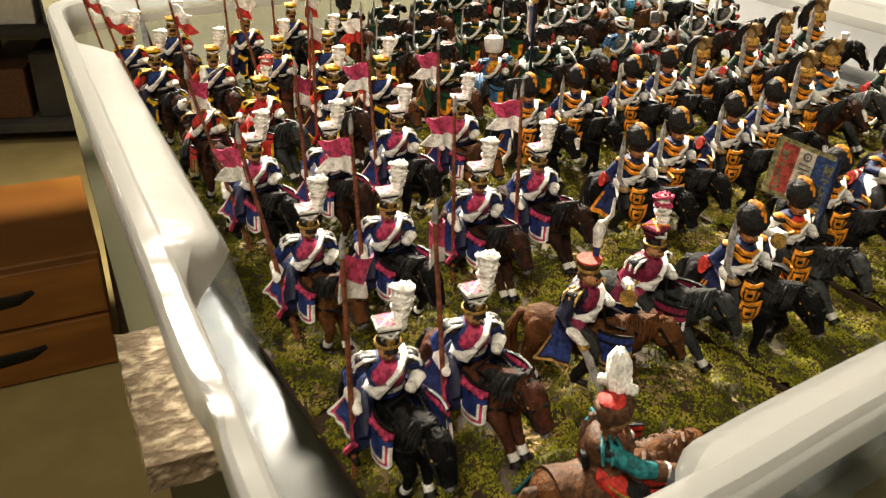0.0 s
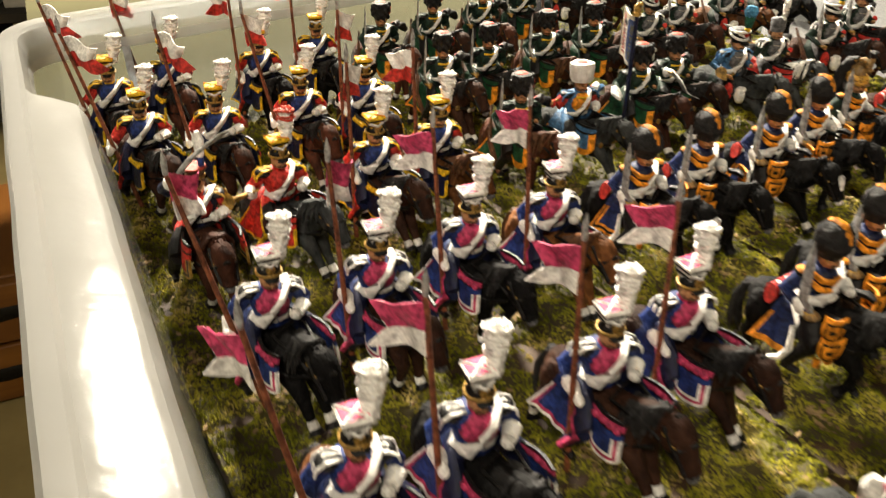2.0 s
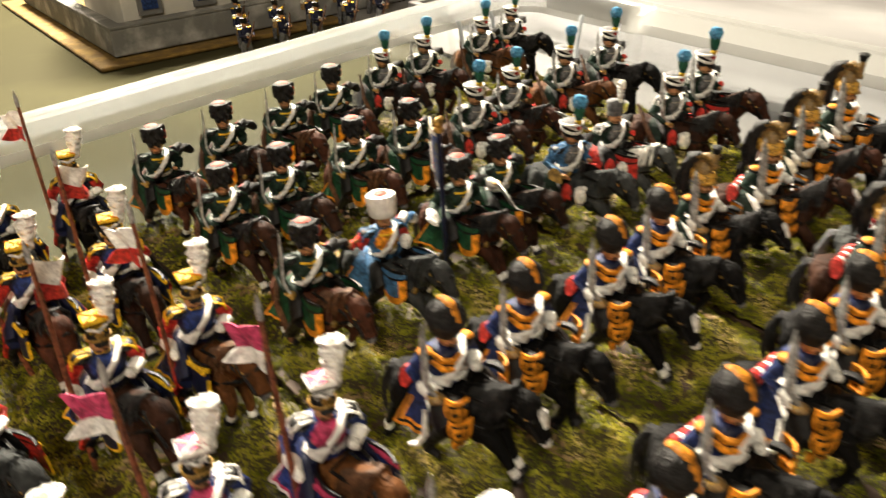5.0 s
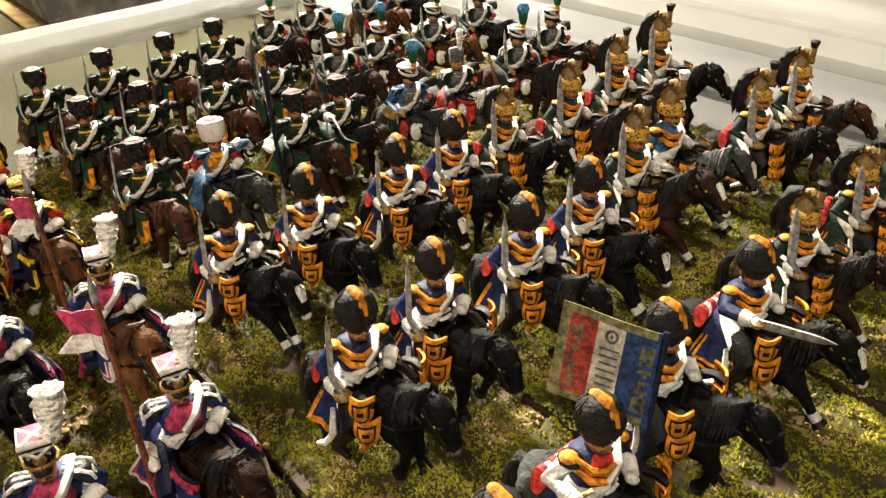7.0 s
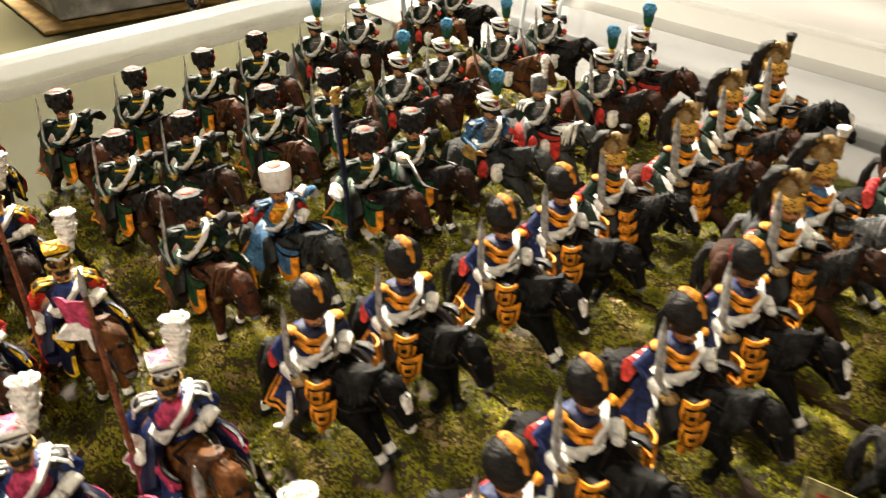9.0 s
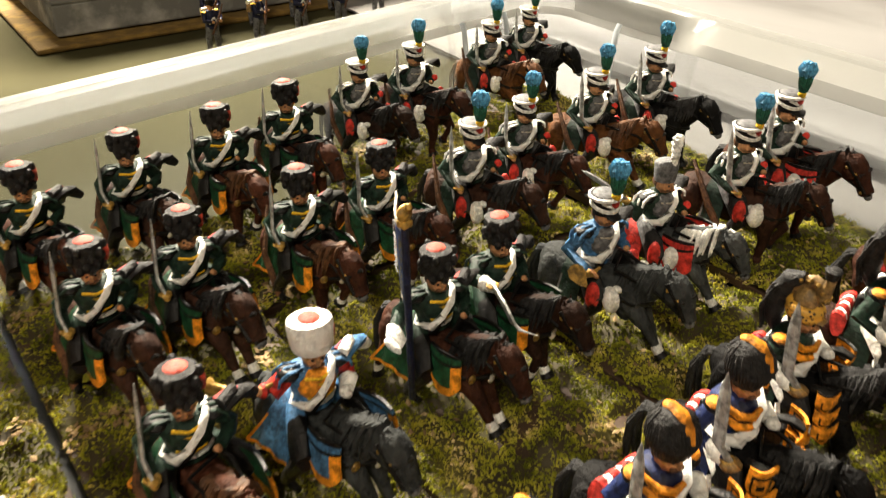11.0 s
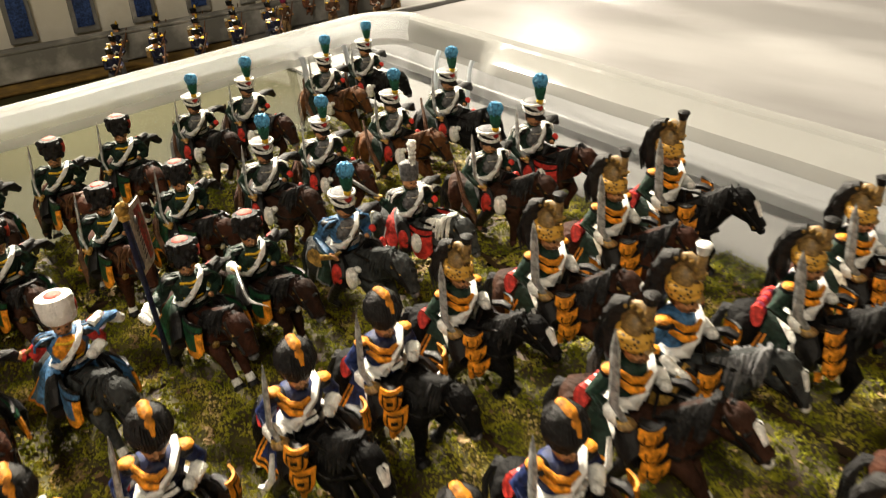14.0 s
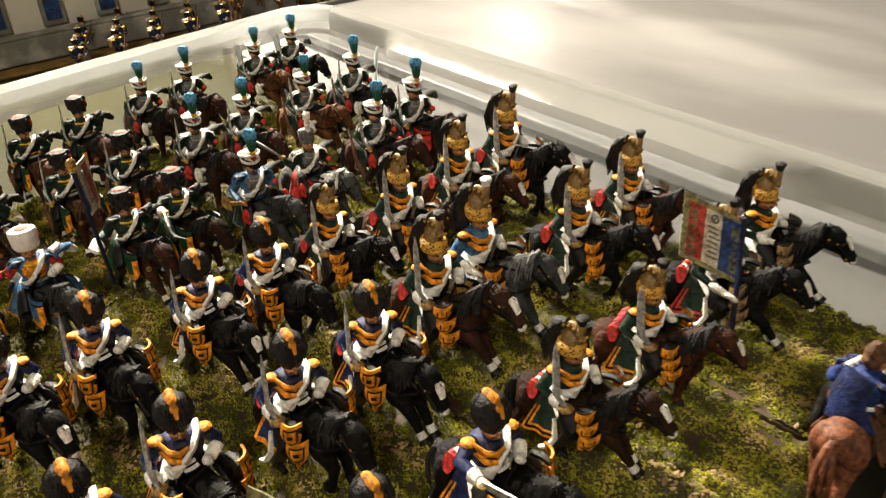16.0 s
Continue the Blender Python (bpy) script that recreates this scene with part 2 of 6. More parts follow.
class Shape:
    """Gathers rounded solids with their materials into one mesh."""

    def __init__(self):
        self.v, self.f, self.m, self.names = [], [], [], []
        self.put = lambda p: tuple(p)
        self.tuft = self.tail = "fur"
        self.twist = 21.0

    def mat(self, name):
        if name not in self.names:
            self.names.append(name)
        return self.names.index(name)

    def add(self, verts, faces, name):
        o, k = len(self.v), self.mat(name)
        self.v += [self.put(p) for p in verts]
        self.f += [tuple(i + o for i in f) for f in faces]
        self.m += [k] * len(faces)

    def tube(self, pts, radii, name, n=8, side=(0, 1, 0), caps=True):
        """A swept solid with round or oval sections; radii: r or (across, along the plane)."""
        pts = [V(p) for p in pts]
        verts, faces = [], []
        for i, p in enumerate(pts):
            d = (pts[min(i + 1, len(pts) - 1)] - pts[max(i - 1, 0)]).normalized()
            s = V(side) - d * V(side).dot(d)
            s = s.normalized() if s.length > 1e-4 else d.orthogonal().normalized()
            t = d.cross(s)
            r = radii[i] if isinstance(radii, (list, tuple)) else radii
            ra, rb = r if isinstance(r, (list, tuple)) else (r, r)
            verts += [p + s * (ra * math.cos(a)) + t * (rb * math.sin(a)) for a in (2 * math.pi * k / n for k in range(n))]
        for i in range(len(pts) - 1):
            faces += [(i * n + k, i * n + (k + 1) % n, (i + 1) * n + (k + 1) % n, (i + 1) * n + k) for k in range(n)]
        if caps:
            faces += [tuple(range(n - 1, -1, -1)), tuple((len(pts) - 1) * n + k for k in range(n))]
        self.add(verts, faces, name)

    def ell(self, c, r, name, nu=8, nv=6, turn=None):
        turn = turn or Matrix.Identity(3)
        verts = [V((0, 0, r[2]))] + [V((r[0] * math.sin(b) * math.cos(a), r[1] * math.sin(b) * math.sin(a), r[2] * math.cos(b)))
                                     for b in (math.pi * j / nv for j in range(1, nv)) for a in (2 * math.pi * k / nu for k in range(nu))] + [V((0, 0, -r[2]))]
        faces = [(0, 1 + k, 1 + (k + 1) % nu) for k in range(nu)]
        for j in range(nv - 2):
            o = 1 + j * nu
            faces += [(o + k, o + nu + k, o + nu + (k + 1) % nu, o + (k + 1) % nu) for k in range(nu)]
        o = 1 + (nv - 2) * nu
        faces += [(o + k, len(verts) - 1, o + (k + 1) % nu) for k in range(nu)]
        self.add([V(c) + turn @ p for p in verts], faces, name)

    def sheet(self, rows, thick, paintof):
        """A cloth of real thickness over a grid of places; paintof(i, j) names the paint of each cell."""
        ni, nj = len(rows), len(rows[0])
        top = [V(p) for r in rows for p in r]
        off = []
        for i in range(ni):
            for j in range(nj):
                a = V(rows[min(i + 1, ni - 1)][j]) - V(rows[max(i - 1, 0)][j])
                b = V(rows[i][min(j + 1, nj - 1)]) - V(rows[i][max(j - 1, 0)])
                off.append(a.cross(b).normalized() * thick)
        low = [p - o for p, o in zip(top, off)]
        base = len(self.v)
        self.v += [self.put(p) for p in top + low]
        k = ni * nj
        for i in range(ni - 1):
            for j in range(nj - 1):
                q = [i * nj + j, i * nj + j + 1, (i + 1) * nj + j + 1, (i + 1) * nj + j]
                for quad in (q[::-1], [x + k for x in q]):
                    self.f.append(tuple(base + x for x in quad))
                    self.m.append(self.mat(paintof(i, j)))
        rim = [(0, j) for j in range(nj)] + [(i, nj - 1) for i in range(1, ni)] + [(ni - 1, j) for j in range(nj - 2, -1, -1)] + [(i, 0) for i in range(ni - 2, 0, -1)]
        for a, b in zip(rim, rim[1:] + rim[:1]):
            x, y = a[0] * nj + a[1], b[0] * nj + b[1]
            self.f.append((base + x, base + y, base + y + k, base + x + k))
            self.m.append(self.mat(paintof(min(a[0], ni - 2), min(a[1], nj - 2))))

    def box(self, c, half, name, turn=None, bevel=0.0):
        turn = turn or Matrix.Identity(3)
        if not bevel:
            p = [V(((-1) ** (k & 1) * half[0], (-1) ** (k >> 1 & 1) * half[1], (-1) ** (k >> 2) * half[2])) for k in range(8)]
            self.add([V(c) + turn @ q for q in p], [(0, 1, 3, 2), (4, 6, 7, 5), (0, 4, 5, 1), (2, 3, 7, 6), (0, 2, 6, 4), (1, 5, 7, 3)], name)
            return
        bm = bmesh.new()
        bmesh.ops.create_cube(bm, size=2.0, matrix=Matrix.Diagonal((*half, 1)))
        bmesh.ops.bevel(bm, geom=bm.edges[:], offset=bevel, segments=2, affect="EDGES", profile=0.5)
        bm.verts.index_update()
        self.add([V(c) + turn @ q.co for q in bm.verts], [[q.index for q in f.verts] for f in bm.faces], name)
        bm.free()

    def mesh(self, name, smooth=True):
        me = bpy.data.meshes.new(name)
        me.from_pydata(self.v, [], self.f)
        for n in self.names:
            me.materials.append(MATS[n])
        me.polygons.foreach_set("material_index", self.m)
        me.polygons.foreach_set("use_smooth", [smooth] * len(self.f))
        me.validate()
        me.update()
        if smooth:
            me.set_sharp_from_angle(angle=radians(50))
        return me


def part(name, shape, parent=None, label="", smooth=True):
    ob = new(name, shape.mesh(name, smooth))
    if parent:
        ob.parent = parent
    if label:
        tagged(ob, label)
    return ob


def along(a, b, k):
    return V(a).lerp(V(b), k)


# ---- the large structure ----
FLOOR = -0.72


def slab(name, x0, x1, y0, y1, z0, z1, material, label, category=""):
    s = Shape()
    s.box(((x0 + x1) / 2, (y0 + y1) / 2, (z0 + z1) / 2), ((x1 - x0) / 2, (y1 - y0) / 2, (z1 - z0) / 2), material)
    return tagged(part(name, s, None, smooth=False), label, category or name.split("_")[0], kind="structure")


slab("floor", -3.2, 3.2, -2.2, 3.6, FLOOR - 0.1, FLOOR, "carpet", "olive brown carpet on the floor of the room")
slab("wall_north", -3.2, 3.2, 3.6, 3.7, FLOOR, 1.75, "plaster", "plain cream plaster wall of the room")
slab("wall_south", -3.2, 3.2, -2.3, -2.2, FLOOR, 1.75, "plaster", "plain cream plaster wall of the room")
slab("wall_west", -3.3, -3.2, -2.3, 3.7, FLOOR, 1.75, "plaster", "plain cream plaster wall of the room")
slab("wall_east", 3.2, 3.3, -2.3, 3.7, FLOOR, 1.75, "plaster", "plain cream plaster wall of the room")
slab("ceiling", -3.3, 3.3, -2.3, 3.7, 1.75, 1.85, "plaster", "plain cream plaster ceiling of the room")

# the gaming table under the box: a painted mat whose edge runs along the box
TABLE_Z = -0.007
EDGE_A, EDGE_B = V((0.046, -0.073)), V((-0.325, 0.690))


def table():
    thing = tagged(new("table"), "gaming table covered with an olive green painted terrain mat", "table")
    dirn = (EDGE_B - EDGE_A).normalized()
    acr = V((dirn.y, -dirn.x))
    a, b = EDGE_A - dirn * 0.25, EDGE_B + dirn * 0.60
    far, near = b + acr * 1.5, a + acr * 1.5
    top = Shape()
    n = 40
    rows = [[(*(a.lerp(b, i / n).lerp(near.lerp(far, i / n), j / n)), TABLE_Z + 0.0012 * noise.noise(V((i * 0.7, j * 0.7, 0)))) for j in range(n, -1, -1)] for i in range(n + 1)]
    top.sheet(rows, 0.004, lambda i, j: "mat")
    part("terrain_mat", top, thing)
    board = Shape()
    rows = [[(*p, TABLE_Z - 0.0062) for p in q] for q in ((near, a + acr * 0.002), (far, b + acr * 0.002))]
    board.sheet(rows, 0.025, lambda i, j: "board")
    part("tabletop", board, thing, "dark brown wooden board", smooth=False)
    for p in (a, b, far, near):
        leg = Shape()
        mid = (a + far) / 2
        q = p.lerp(mid, 0.08)
        leg.box((q.x, q.y, (FLOOR + TABLE_Z - 0.032) / 2), (0.025, 0.025, (TABLE_Z - 0.032 - FLOOR) / 2), "board", bevel=0.004)
        part("leg", leg, thing)


table()

# ---- the storage box that holds the army ----
CORNERS = [(-0.010, 0.056), (0.337, 0.283), (0.127, 0.657), (-0.185, 0.396)]  # near left, near right, far right, far left


def rounded(corners, radius, step=0.005):
    """Places along the rim with the inward way: straight runs joined by arcs. Each: place, inward, side, share of the side."""
    out = []
    n = len(corners)
    pts = [V(c) for c in corners]
    for i in range(n):
        p, a, b = pts[i], pts[i - 1], pts[(i + 1) % n]
        u, w = (a - p).normalized(), (b - p).normalized()
        half = u.angle(w) / 2
        cut = radius / math.tan(half)
        mid = p + (u + w).normalized() * (radius / math.sin(half))
        s, e = p + u * cut, p + w * cut
        v0, v1 = s - mid, e - mid
        turn = v0.angle(v1)
        k = 9
        for j in range(k + 1):
            f = j / k
            d = (v0 * math.sin((1 - f) * turn) + v1 * math.sin(f * turn)) / math.sin(turn)
            out.append((mid + d, -d.normalized(), i, 0.0))
        nxt = pts[(i + 1) % n]
        u2, w2 = (p - nxt).normalized(), (pts[(i + 2) % n] - nxt).normalized()
        stop = nxt + u2 * (radius / math.tan(u2.angle(w2) / 2))
        m = max(2, int((stop - e).length / step))
        inward = V((-w.y, w.x))
        for j in range(1, m):
            q = e.lerp(stop, j / m)
            out.append((q, inward, i, (q - p).length / (nxt - p).length))
    return out


def smooth_step(a, b, x):
    t = min(1, max(0, (x - a) / (b - a)))
    return t * t * (3 - 2 * t)


def shelf_weight(side, f):
    """How far the sloping grip stands into the box; the left and right sides carry one."""
    if side == 3:
        return -0.35 + 1.35 * smooth_step(0.185, 0.212, f) * smooth_step(0.285, 0.335, 1 - f)
    if side == 1:
        return -0.35 + 1.15 * smooth_step(0.205, 0.275, f) * smooth_step(0.20, 0.26, 1 - f)
    if side == 2:
        return -0.35 + 0.50 * smooth_step(0.165, 0.19, f) * smooth_step(0.06, 0.09, 1 - f)
    return -0.35 + 0.9 * smooth_step(0.16, 0.19, f) * smooth_step(0.16, 0.19, 1 - f)


def storage_box():
    thing = tagged(new("storage_box"), "open milky translucent plastic storage box full of painted miniatures", "storage box")
    rim = rounded(CORNERS, 0.024, 0.004)
    shell = Shape()
    prof = []
    for p, inward, side, f in rim:
        w = shelf_weight(side, f)
        sag = 0.0006 * noise.noise(V((p.x * 30, p.y * 30, 2)))
        cut = 0.0022 * smooth_step(0.822, 0.832, f) * (1 - 0.4 * smooth_step(0.85, 0.87, f)) if side == 3 else 0.0
        loop = [(-0.0010 + cut, 0.0445), (-0.0010 + cut, 0.0530), (0.0002 + cut, 0.0542), (0.0044, 0.0536), (0.0056, 0.0526), (0.0098 + 0.0090 * w, 0.0440 + 0.0053 * w),
                (0.0112 + 0.0096 * w, 0.0410 + 0.0042 * w), (0.0132 + 0.0115 * w, 0.0280 - 0.001 * w), (0.0160 + 0.0115 * w, -0.0030), (0.0170 + 0.0115 * w, -0.0046),
                (0.0140 + 0.0115 * w, -0.0046), (0.0118 + 0.0115 * w, 0.0280 - 0.001 * w), (0.0098 + 0.0096 * w, 0.0400 + 0.0042 * w), (0.0084 + 0.0090 * w, 0.0426 + 0.0053 * w),
                (0.0046, 0.0514), (0.0008, 0.0516), (0.0003, 0.0445)]
        a, b = V(loop[4]), V(loop[5])
        bulge = V((a.y - b.y, b.x - a.x)).normalized() * 0.0009
        loop.insert(5, tuple((a + b) / 2 + bulge))
        prof.append([(p.x + inward.x * (d + sag), p.y + inward.y * (d + sag), z) for d, z in loop])
    k, n = len(prof[0]), len(prof)
    faces = [(i * k + j, ((i + 1) % n) * k + j, ((i + 1) % n) * k + (j + 1) % k, i * k + (j + 1) % k) for i in range(n) for j in range(k)]
    shell.add([q for r in prof for q in r], faces, "plastic")
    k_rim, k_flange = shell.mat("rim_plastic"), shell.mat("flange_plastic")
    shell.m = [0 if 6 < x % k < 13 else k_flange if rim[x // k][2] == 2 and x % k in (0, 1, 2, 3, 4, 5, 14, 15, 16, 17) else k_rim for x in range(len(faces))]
    wall = part("wall", shell, thing, "milky plastic wall with a rolled rim and sloping hand grips")
    wall.data.set_sharp_from_angle(angle=radians(24))
    bottom = Shape()
    ring = [(p + inward * 0.0150) for p, inward, *_ in rim]
    m = len(ring)
    bottom.add([(q.x, q.y, -0.0044) for q in ring] + [(q.x, q.y, -0.0058) for q in ring],
               [tuple(range(m)), tuple(range(2 * m - 1, m - 1, -1))] + [(i, i + m, (i + 1) % m + m, (i + 1) % m) for i in range(m)], "plastic")
    part("bottom", bottom, thing, smooth=False)
    # upright stiffening ribs on the inner face
    for side, f in ((2, 0.10), (2, 0.165), (2, 0.90), (1, 0.86), (1, 0.80), (0, 0.2), (0, 0.8)):
        a, b = V(CORNERS[side]), V(CORNERS[(side + 1) % 4])
        w = (b - a).normalized()
        inward = V((-w.y, w.x))
        q = a.lerp(b, f)
        rib = Shape()
        rib.tube([(*(q + inward * d), z) for d, z in ((0.0100, 0.0436), (0.0114, 0.0408), (0.0134, 0.0280), (0.0162, -0.0030))], [(0.0016, 0.0006)] * 4, "rib_plastic", 8, side=(w.x, w.y, 0))
        part("rib", rib, thing)


storage_box()

# ---- flocked bases ----


def turf_level(x, y):
    """The bases towards the far right corner are thicker."""
    return min(0.0075, 0.05 * max(0.0, x - 0.10) + 0.05 * max(0.0, y - 0.46))


U, W = V((0.857, 0.515)), V((-0.515, 0.857))
TILE_U, TILE_W = 0.0604, 0.0535


def terrain_base(seed):
    """A thin brown board with a bumpy turf of flock, grit and grass fibres."""
    rng = random.Random(seed)
    thing = tagged(new("terrain_base"), "thin brown board covered in green and tan flock turf", "terrain base", "bases in the storage box")
    edge = Shape()
    edge.box((0, 0, -0.0028), (TILE_U / 2, TILE_W / 2, 0.0014), "board", bevel=0.0004)
    part("board", edge, thing, smooth=False)

    def height(x, y):
        h = 0.0026 * noise.noise(V((x * 85, y * 85, seed))) + 0.0024 * noise.noise(V((x * 260, y * 260, seed + 9)))
        out = max(abs(x) / (TILE_U / 2), abs(y) / (TILE_W / 2))
        return (h - 0.0002) - 0.0004 * smooth_step(0.94, 1.0, out)

    n = 34
    turf = Shape()
    rows = [[((i / n - 0.5) * (TILE_U - 0.0006), (j / n - 0.5) * (TILE_W - 0.0006), height((i / n - 0.5) * TILE_U, (j / n - 0.5) * TILE_W)) for j in range(n + 1)] for i in range(n + 1)]
    turf.sheet(rows, 0.0003, lambda i, j: "turf_soil")
    part("turf", turf, thing)
    tuft = Shape()
    k, litter = tuft.mat("flock"), tuft.mat("litter")
    for _ in range(9500):
        x, y = (rng.random() - 0.5) * (TILE_U + 0.0004), (rng.random() - 0.5) * (TILE_W + 0.0004)
        if noise.noise(V((x * 140, y * 140, seed + 4))) < -0.3 and rng.random() < 0.6:
            continue
        c = V((x, y, height(x, y) + 0.0001))
        o = len(tuft.v)
        r = rng.uniform(0.00022, 0.00062)
        if rng.random() < 0.003 or (noise.noise(V((x * 60, y * 60, seed + 30))) > 0.40 and rng.random() < 0.15):  # dead leaf
            a, q = rng.uniform(0, 6.283), rng.uniform(0.0006, 0.0013)
            u, w = V((math.cos(a), math.sin(a), rng.uniform(-0.4, 0.4))) * q, V((-math.sin(a), math.cos(a), rng.uniform(-0.4, 0.4))) * q * 0.6
            lift = V((0, 0, rng.uniform(0.0003, 0.0009)))
            tuft.v += [tuple(p) for p in (c + lift - u, c + lift - w, c + lift * 1.5 + u, c + lift + w, c - u * 0.2)]
            tuft.f += [(o, o + 1, o + 2), (o, o + 2, o + 3), (o, o + 4, o + 1), (o + 1, o + 4, o + 2), (o + 2, o + 4, o + 3), (o + 3, o + 4, o)]
            tuft.m += [litter] * 6
            continue
        if rng.random() < 0.52:  # crumb
            pts = [c + V((rng.uniform(0.6, 1.3) * r * a, rng.uniform(0.6, 1.3) * r * b, rng.uniform(0.5, 1.2) * r * e)) for a, b, e in ((1, 0, 0), (-1, 0, 0), (0, 1, 0), (0, -1, 0), (0, 0, 1.3), (0, 0, -0.6))]
            tuft.v += [tuple(p) for p in pts]
            fs = [(0, 2, 4), (2, 1, 4), (1, 3, 4), (3, 0, 4), (2, 0, 5), (1, 2, 5), (3, 1, 5), (0, 3, 5)]
        else:  # fibres
            a = rng.uniform(0, 6.283)
            lean = V((math.cos(a), math.sin(a), rng.uniform(0.3, 1.6))).normalized() * (rng.uniform(0.0006, 0.0012) if rng.random() < 0.85 else rng.uniform(0.0012, 0.0022)) * (1 + 1.2 * max(0, noise.noise(V((x * 120, y * 120, seed + 50)))))
            s = V((-math.sin(a), math.cos(a), 0)) * rng.uniform(0.00012, 0.00028)
            up = V((0, 0, 0.00018))
            tuft.v += [tuple(p) for p in (c - s, c + s, c + up * 1.2, c + lean)]
            fs = [(0, 1, 3), (1, 2, 3), (2, 0, 3)]
        tuft.f += [tuple(o + q for q in f) for f in fs]
        tuft.m += [k] * len(fs)
    tagged(part("grass_flock", tuft, thing, smooth=False), "green and straw-coloured flock fibres and grit", kind="stuff")
    return thing


def lay_bases():
    kinds = [terrain_base(11 + 7 * k) for k in range(4)]
    rng = random.Random(5)
    fresh = set()
    for col in range(6):
        count, depth = ((6, 0.0560), (6, 0.0560), (6, 0.0570), (6, 0.0575), (7, 0.0535), (7, 0.0535))[col]
        for row in range(count):
            c = U * (0.0945 + 0.0606 * col - (0.0026 if col < 2 else 0.0)) + W * (0.106 + depth * (row + 0.5))
            turn = 31.0 + rng.choice((0, 180)) + rng.uniform(-0.5, 0.5)
            m = pose(c.x, c.y, turf_level(c.x, c.y), 0, 0, turn) @ Matrix.Diagonal((1, (depth - 0.0002) / TILE_W, 1, 1))
            k = rng.randrange(4)
            if k not in fresh:
                fresh.add(k)
                kinds[k].matrix_basis = m
            else:
                copy_thing(kinds[k], m)


lay_bases()

# ---- round about the box ----


def spot(c, heading):
    return pose(c[0], c[1], c[2], 0, 0, heading)


def block_building():
    """A walled farmhouse model behind the box: white walls, blue windows, a grey stone yard wall, turf skirt."""
    thing = tagged(new("model_house"), "white model farmhouse with blue windows behind a stone yard wall", "model building")
    thing.matrix_basis = spot((-0.136, 0.768, TABLE_Z + 0.0022), 30.0)
    skirt = Shape()
    skirt.box((0.16, 0.13, -0.0006), (0.180, 0.150, 0.0016), "dirt", bevel=0.0015)
    part("base_board", skirt, thing, "flock-edged board", smooth=False)
    for c, h in (((0.16, 0.0, 0.0115), (0.165, 0.005, 0.0095)), ((0.0, 0.13, 0.0115), (0.005, 0.125, 0.0095)), ((0.32, 0.13, 0.0115), (0.005, 0.125, 0.0095))):
        w = Shape()
        w.box(c, h, "stone", bevel=0.0015)
        cap = Shape()
        cap.box((c[0], c[1], c[2] + 0.0103), (h[0] + 0.0002, h[1] + 0.0004, 0.0012), "stone", bevel=0.0008)
        wall = part("yard_wall", w, thing, "rough grey stone wall", smooth=False)
        part("coping", cap, wall, smooth=False)
    house = Shape()
    house.box((0.16, 0.075, 0.055), (0.145, 0.050, 0.052), "whitewash", bevel=0.001)
    body = part("wall", house, thing, "whitewashed wall", smooth=False)
    for k in range(7):
        x = 0.035 + 0.042 * k
        win, pane = Shape(), Shape()
        for shape, wide, low, high, y0, y1, name in ((win, 0.0088, 0.021, 0.062, 0.0255, 0.0226, "stone"), (pane, 0.0058, 0.025, 0.057, 0.0230, 0.0219, "flagblue")):
            spring = high - wide * 1.7
            out = [(-wide, low), (wide, low)] + [(wide * math.cos(a) ** 0.8, spring + (high - spring) * math.sin(a)) for a in (0.0, 0.4, 0.8, 1.15, 1.4)] + [(0.0, high)]
            out += [(-p, q) for p, q in out[6:1:-1]]
            c = len(out)
            shape.add([(x + p, y, q) for y in (y1, y0) for p, q in out], [tuple(range(c)), tuple(range(2 * c - 1, c - 1, -1))] + [(a, a + c, (a + 1) % c + c, (a + 1) % c) for a in range(c)], name)
        part("pane", pane, part("window", win, body, "dark blue pointed window in a grey stone surround", smooth=False), smooth=False)
    roof = Shape()
    roof.add([(0.01, 0.018, 0.107), (0.31, 0.018, 0.107), (0.31, 0.132, 0.107), (0.01, 0.132, 0.107), (0.01, 0.075, 0.155), (0.31, 0.075, 0.155)],
             [(0, 1, 5, 4), (2, 3, 4, 5), (3, 0, 4), (1, 2, 5), (3, 2, 1, 0)], "rust")
    part("roof", roof, thing, "red-brown roof", smooth=False)


block_building()


def lid():
    """The box's clear lid, lying flat beyond the right side with its raised panel and edge ribs."""
    thing = tagged(new("box_lid"), "milky plastic box lid with raised ledges lying on a grey sheet", "lid")
    thing.matrix_basis = pose(0.515, 0.600, TABLE_Z + 0.010, 0, 0, 29)
    flat = Shape()
    n, m = 80, 30
    rows = []
    for i in range(n + 1):
        x = 0.27 * (i / n - 0.5) * 2
        row = []
        for j in range(m + 1):
            y = 0.42 * (j / m - 0.5) * 2
            rise = 0.0050 * smooth_step(-0.008, 0.008, x + 0.121 - 0.2 * y) + 0.0045 * smooth_step(-0.008, 0.008, x + 0.022 - 0.1 * y)
            edge = smooth_step(0.98, 0.90, max(abs(i / n - 0.5), abs(j / m - 0.5)) * 2)
            row.append((x, y, 0.0035 * edge + rise + 0.0016 * noise.noise(V((x * 19, j * 0.22, 5)))))
        rows.append(row)
    flat.sheet(rows, 0.0012, lambda i, j: "lidclear")
    part("panel", flat, thing)
    for x, y, hx, hy in ((0, 0.418, 0.265, 0.003), (0, -0.418, 0.265, 0.003), (0.268, 0, 0.003, 0.421), (-0.268, 0, 0.003, 0.421)):
        r = Shape()
        r.box((x, y, 0.0005), (hx, hy, 0.0030), "lidclear", bevel=0.0012)
        part("rim", r, thing, smooth=False)


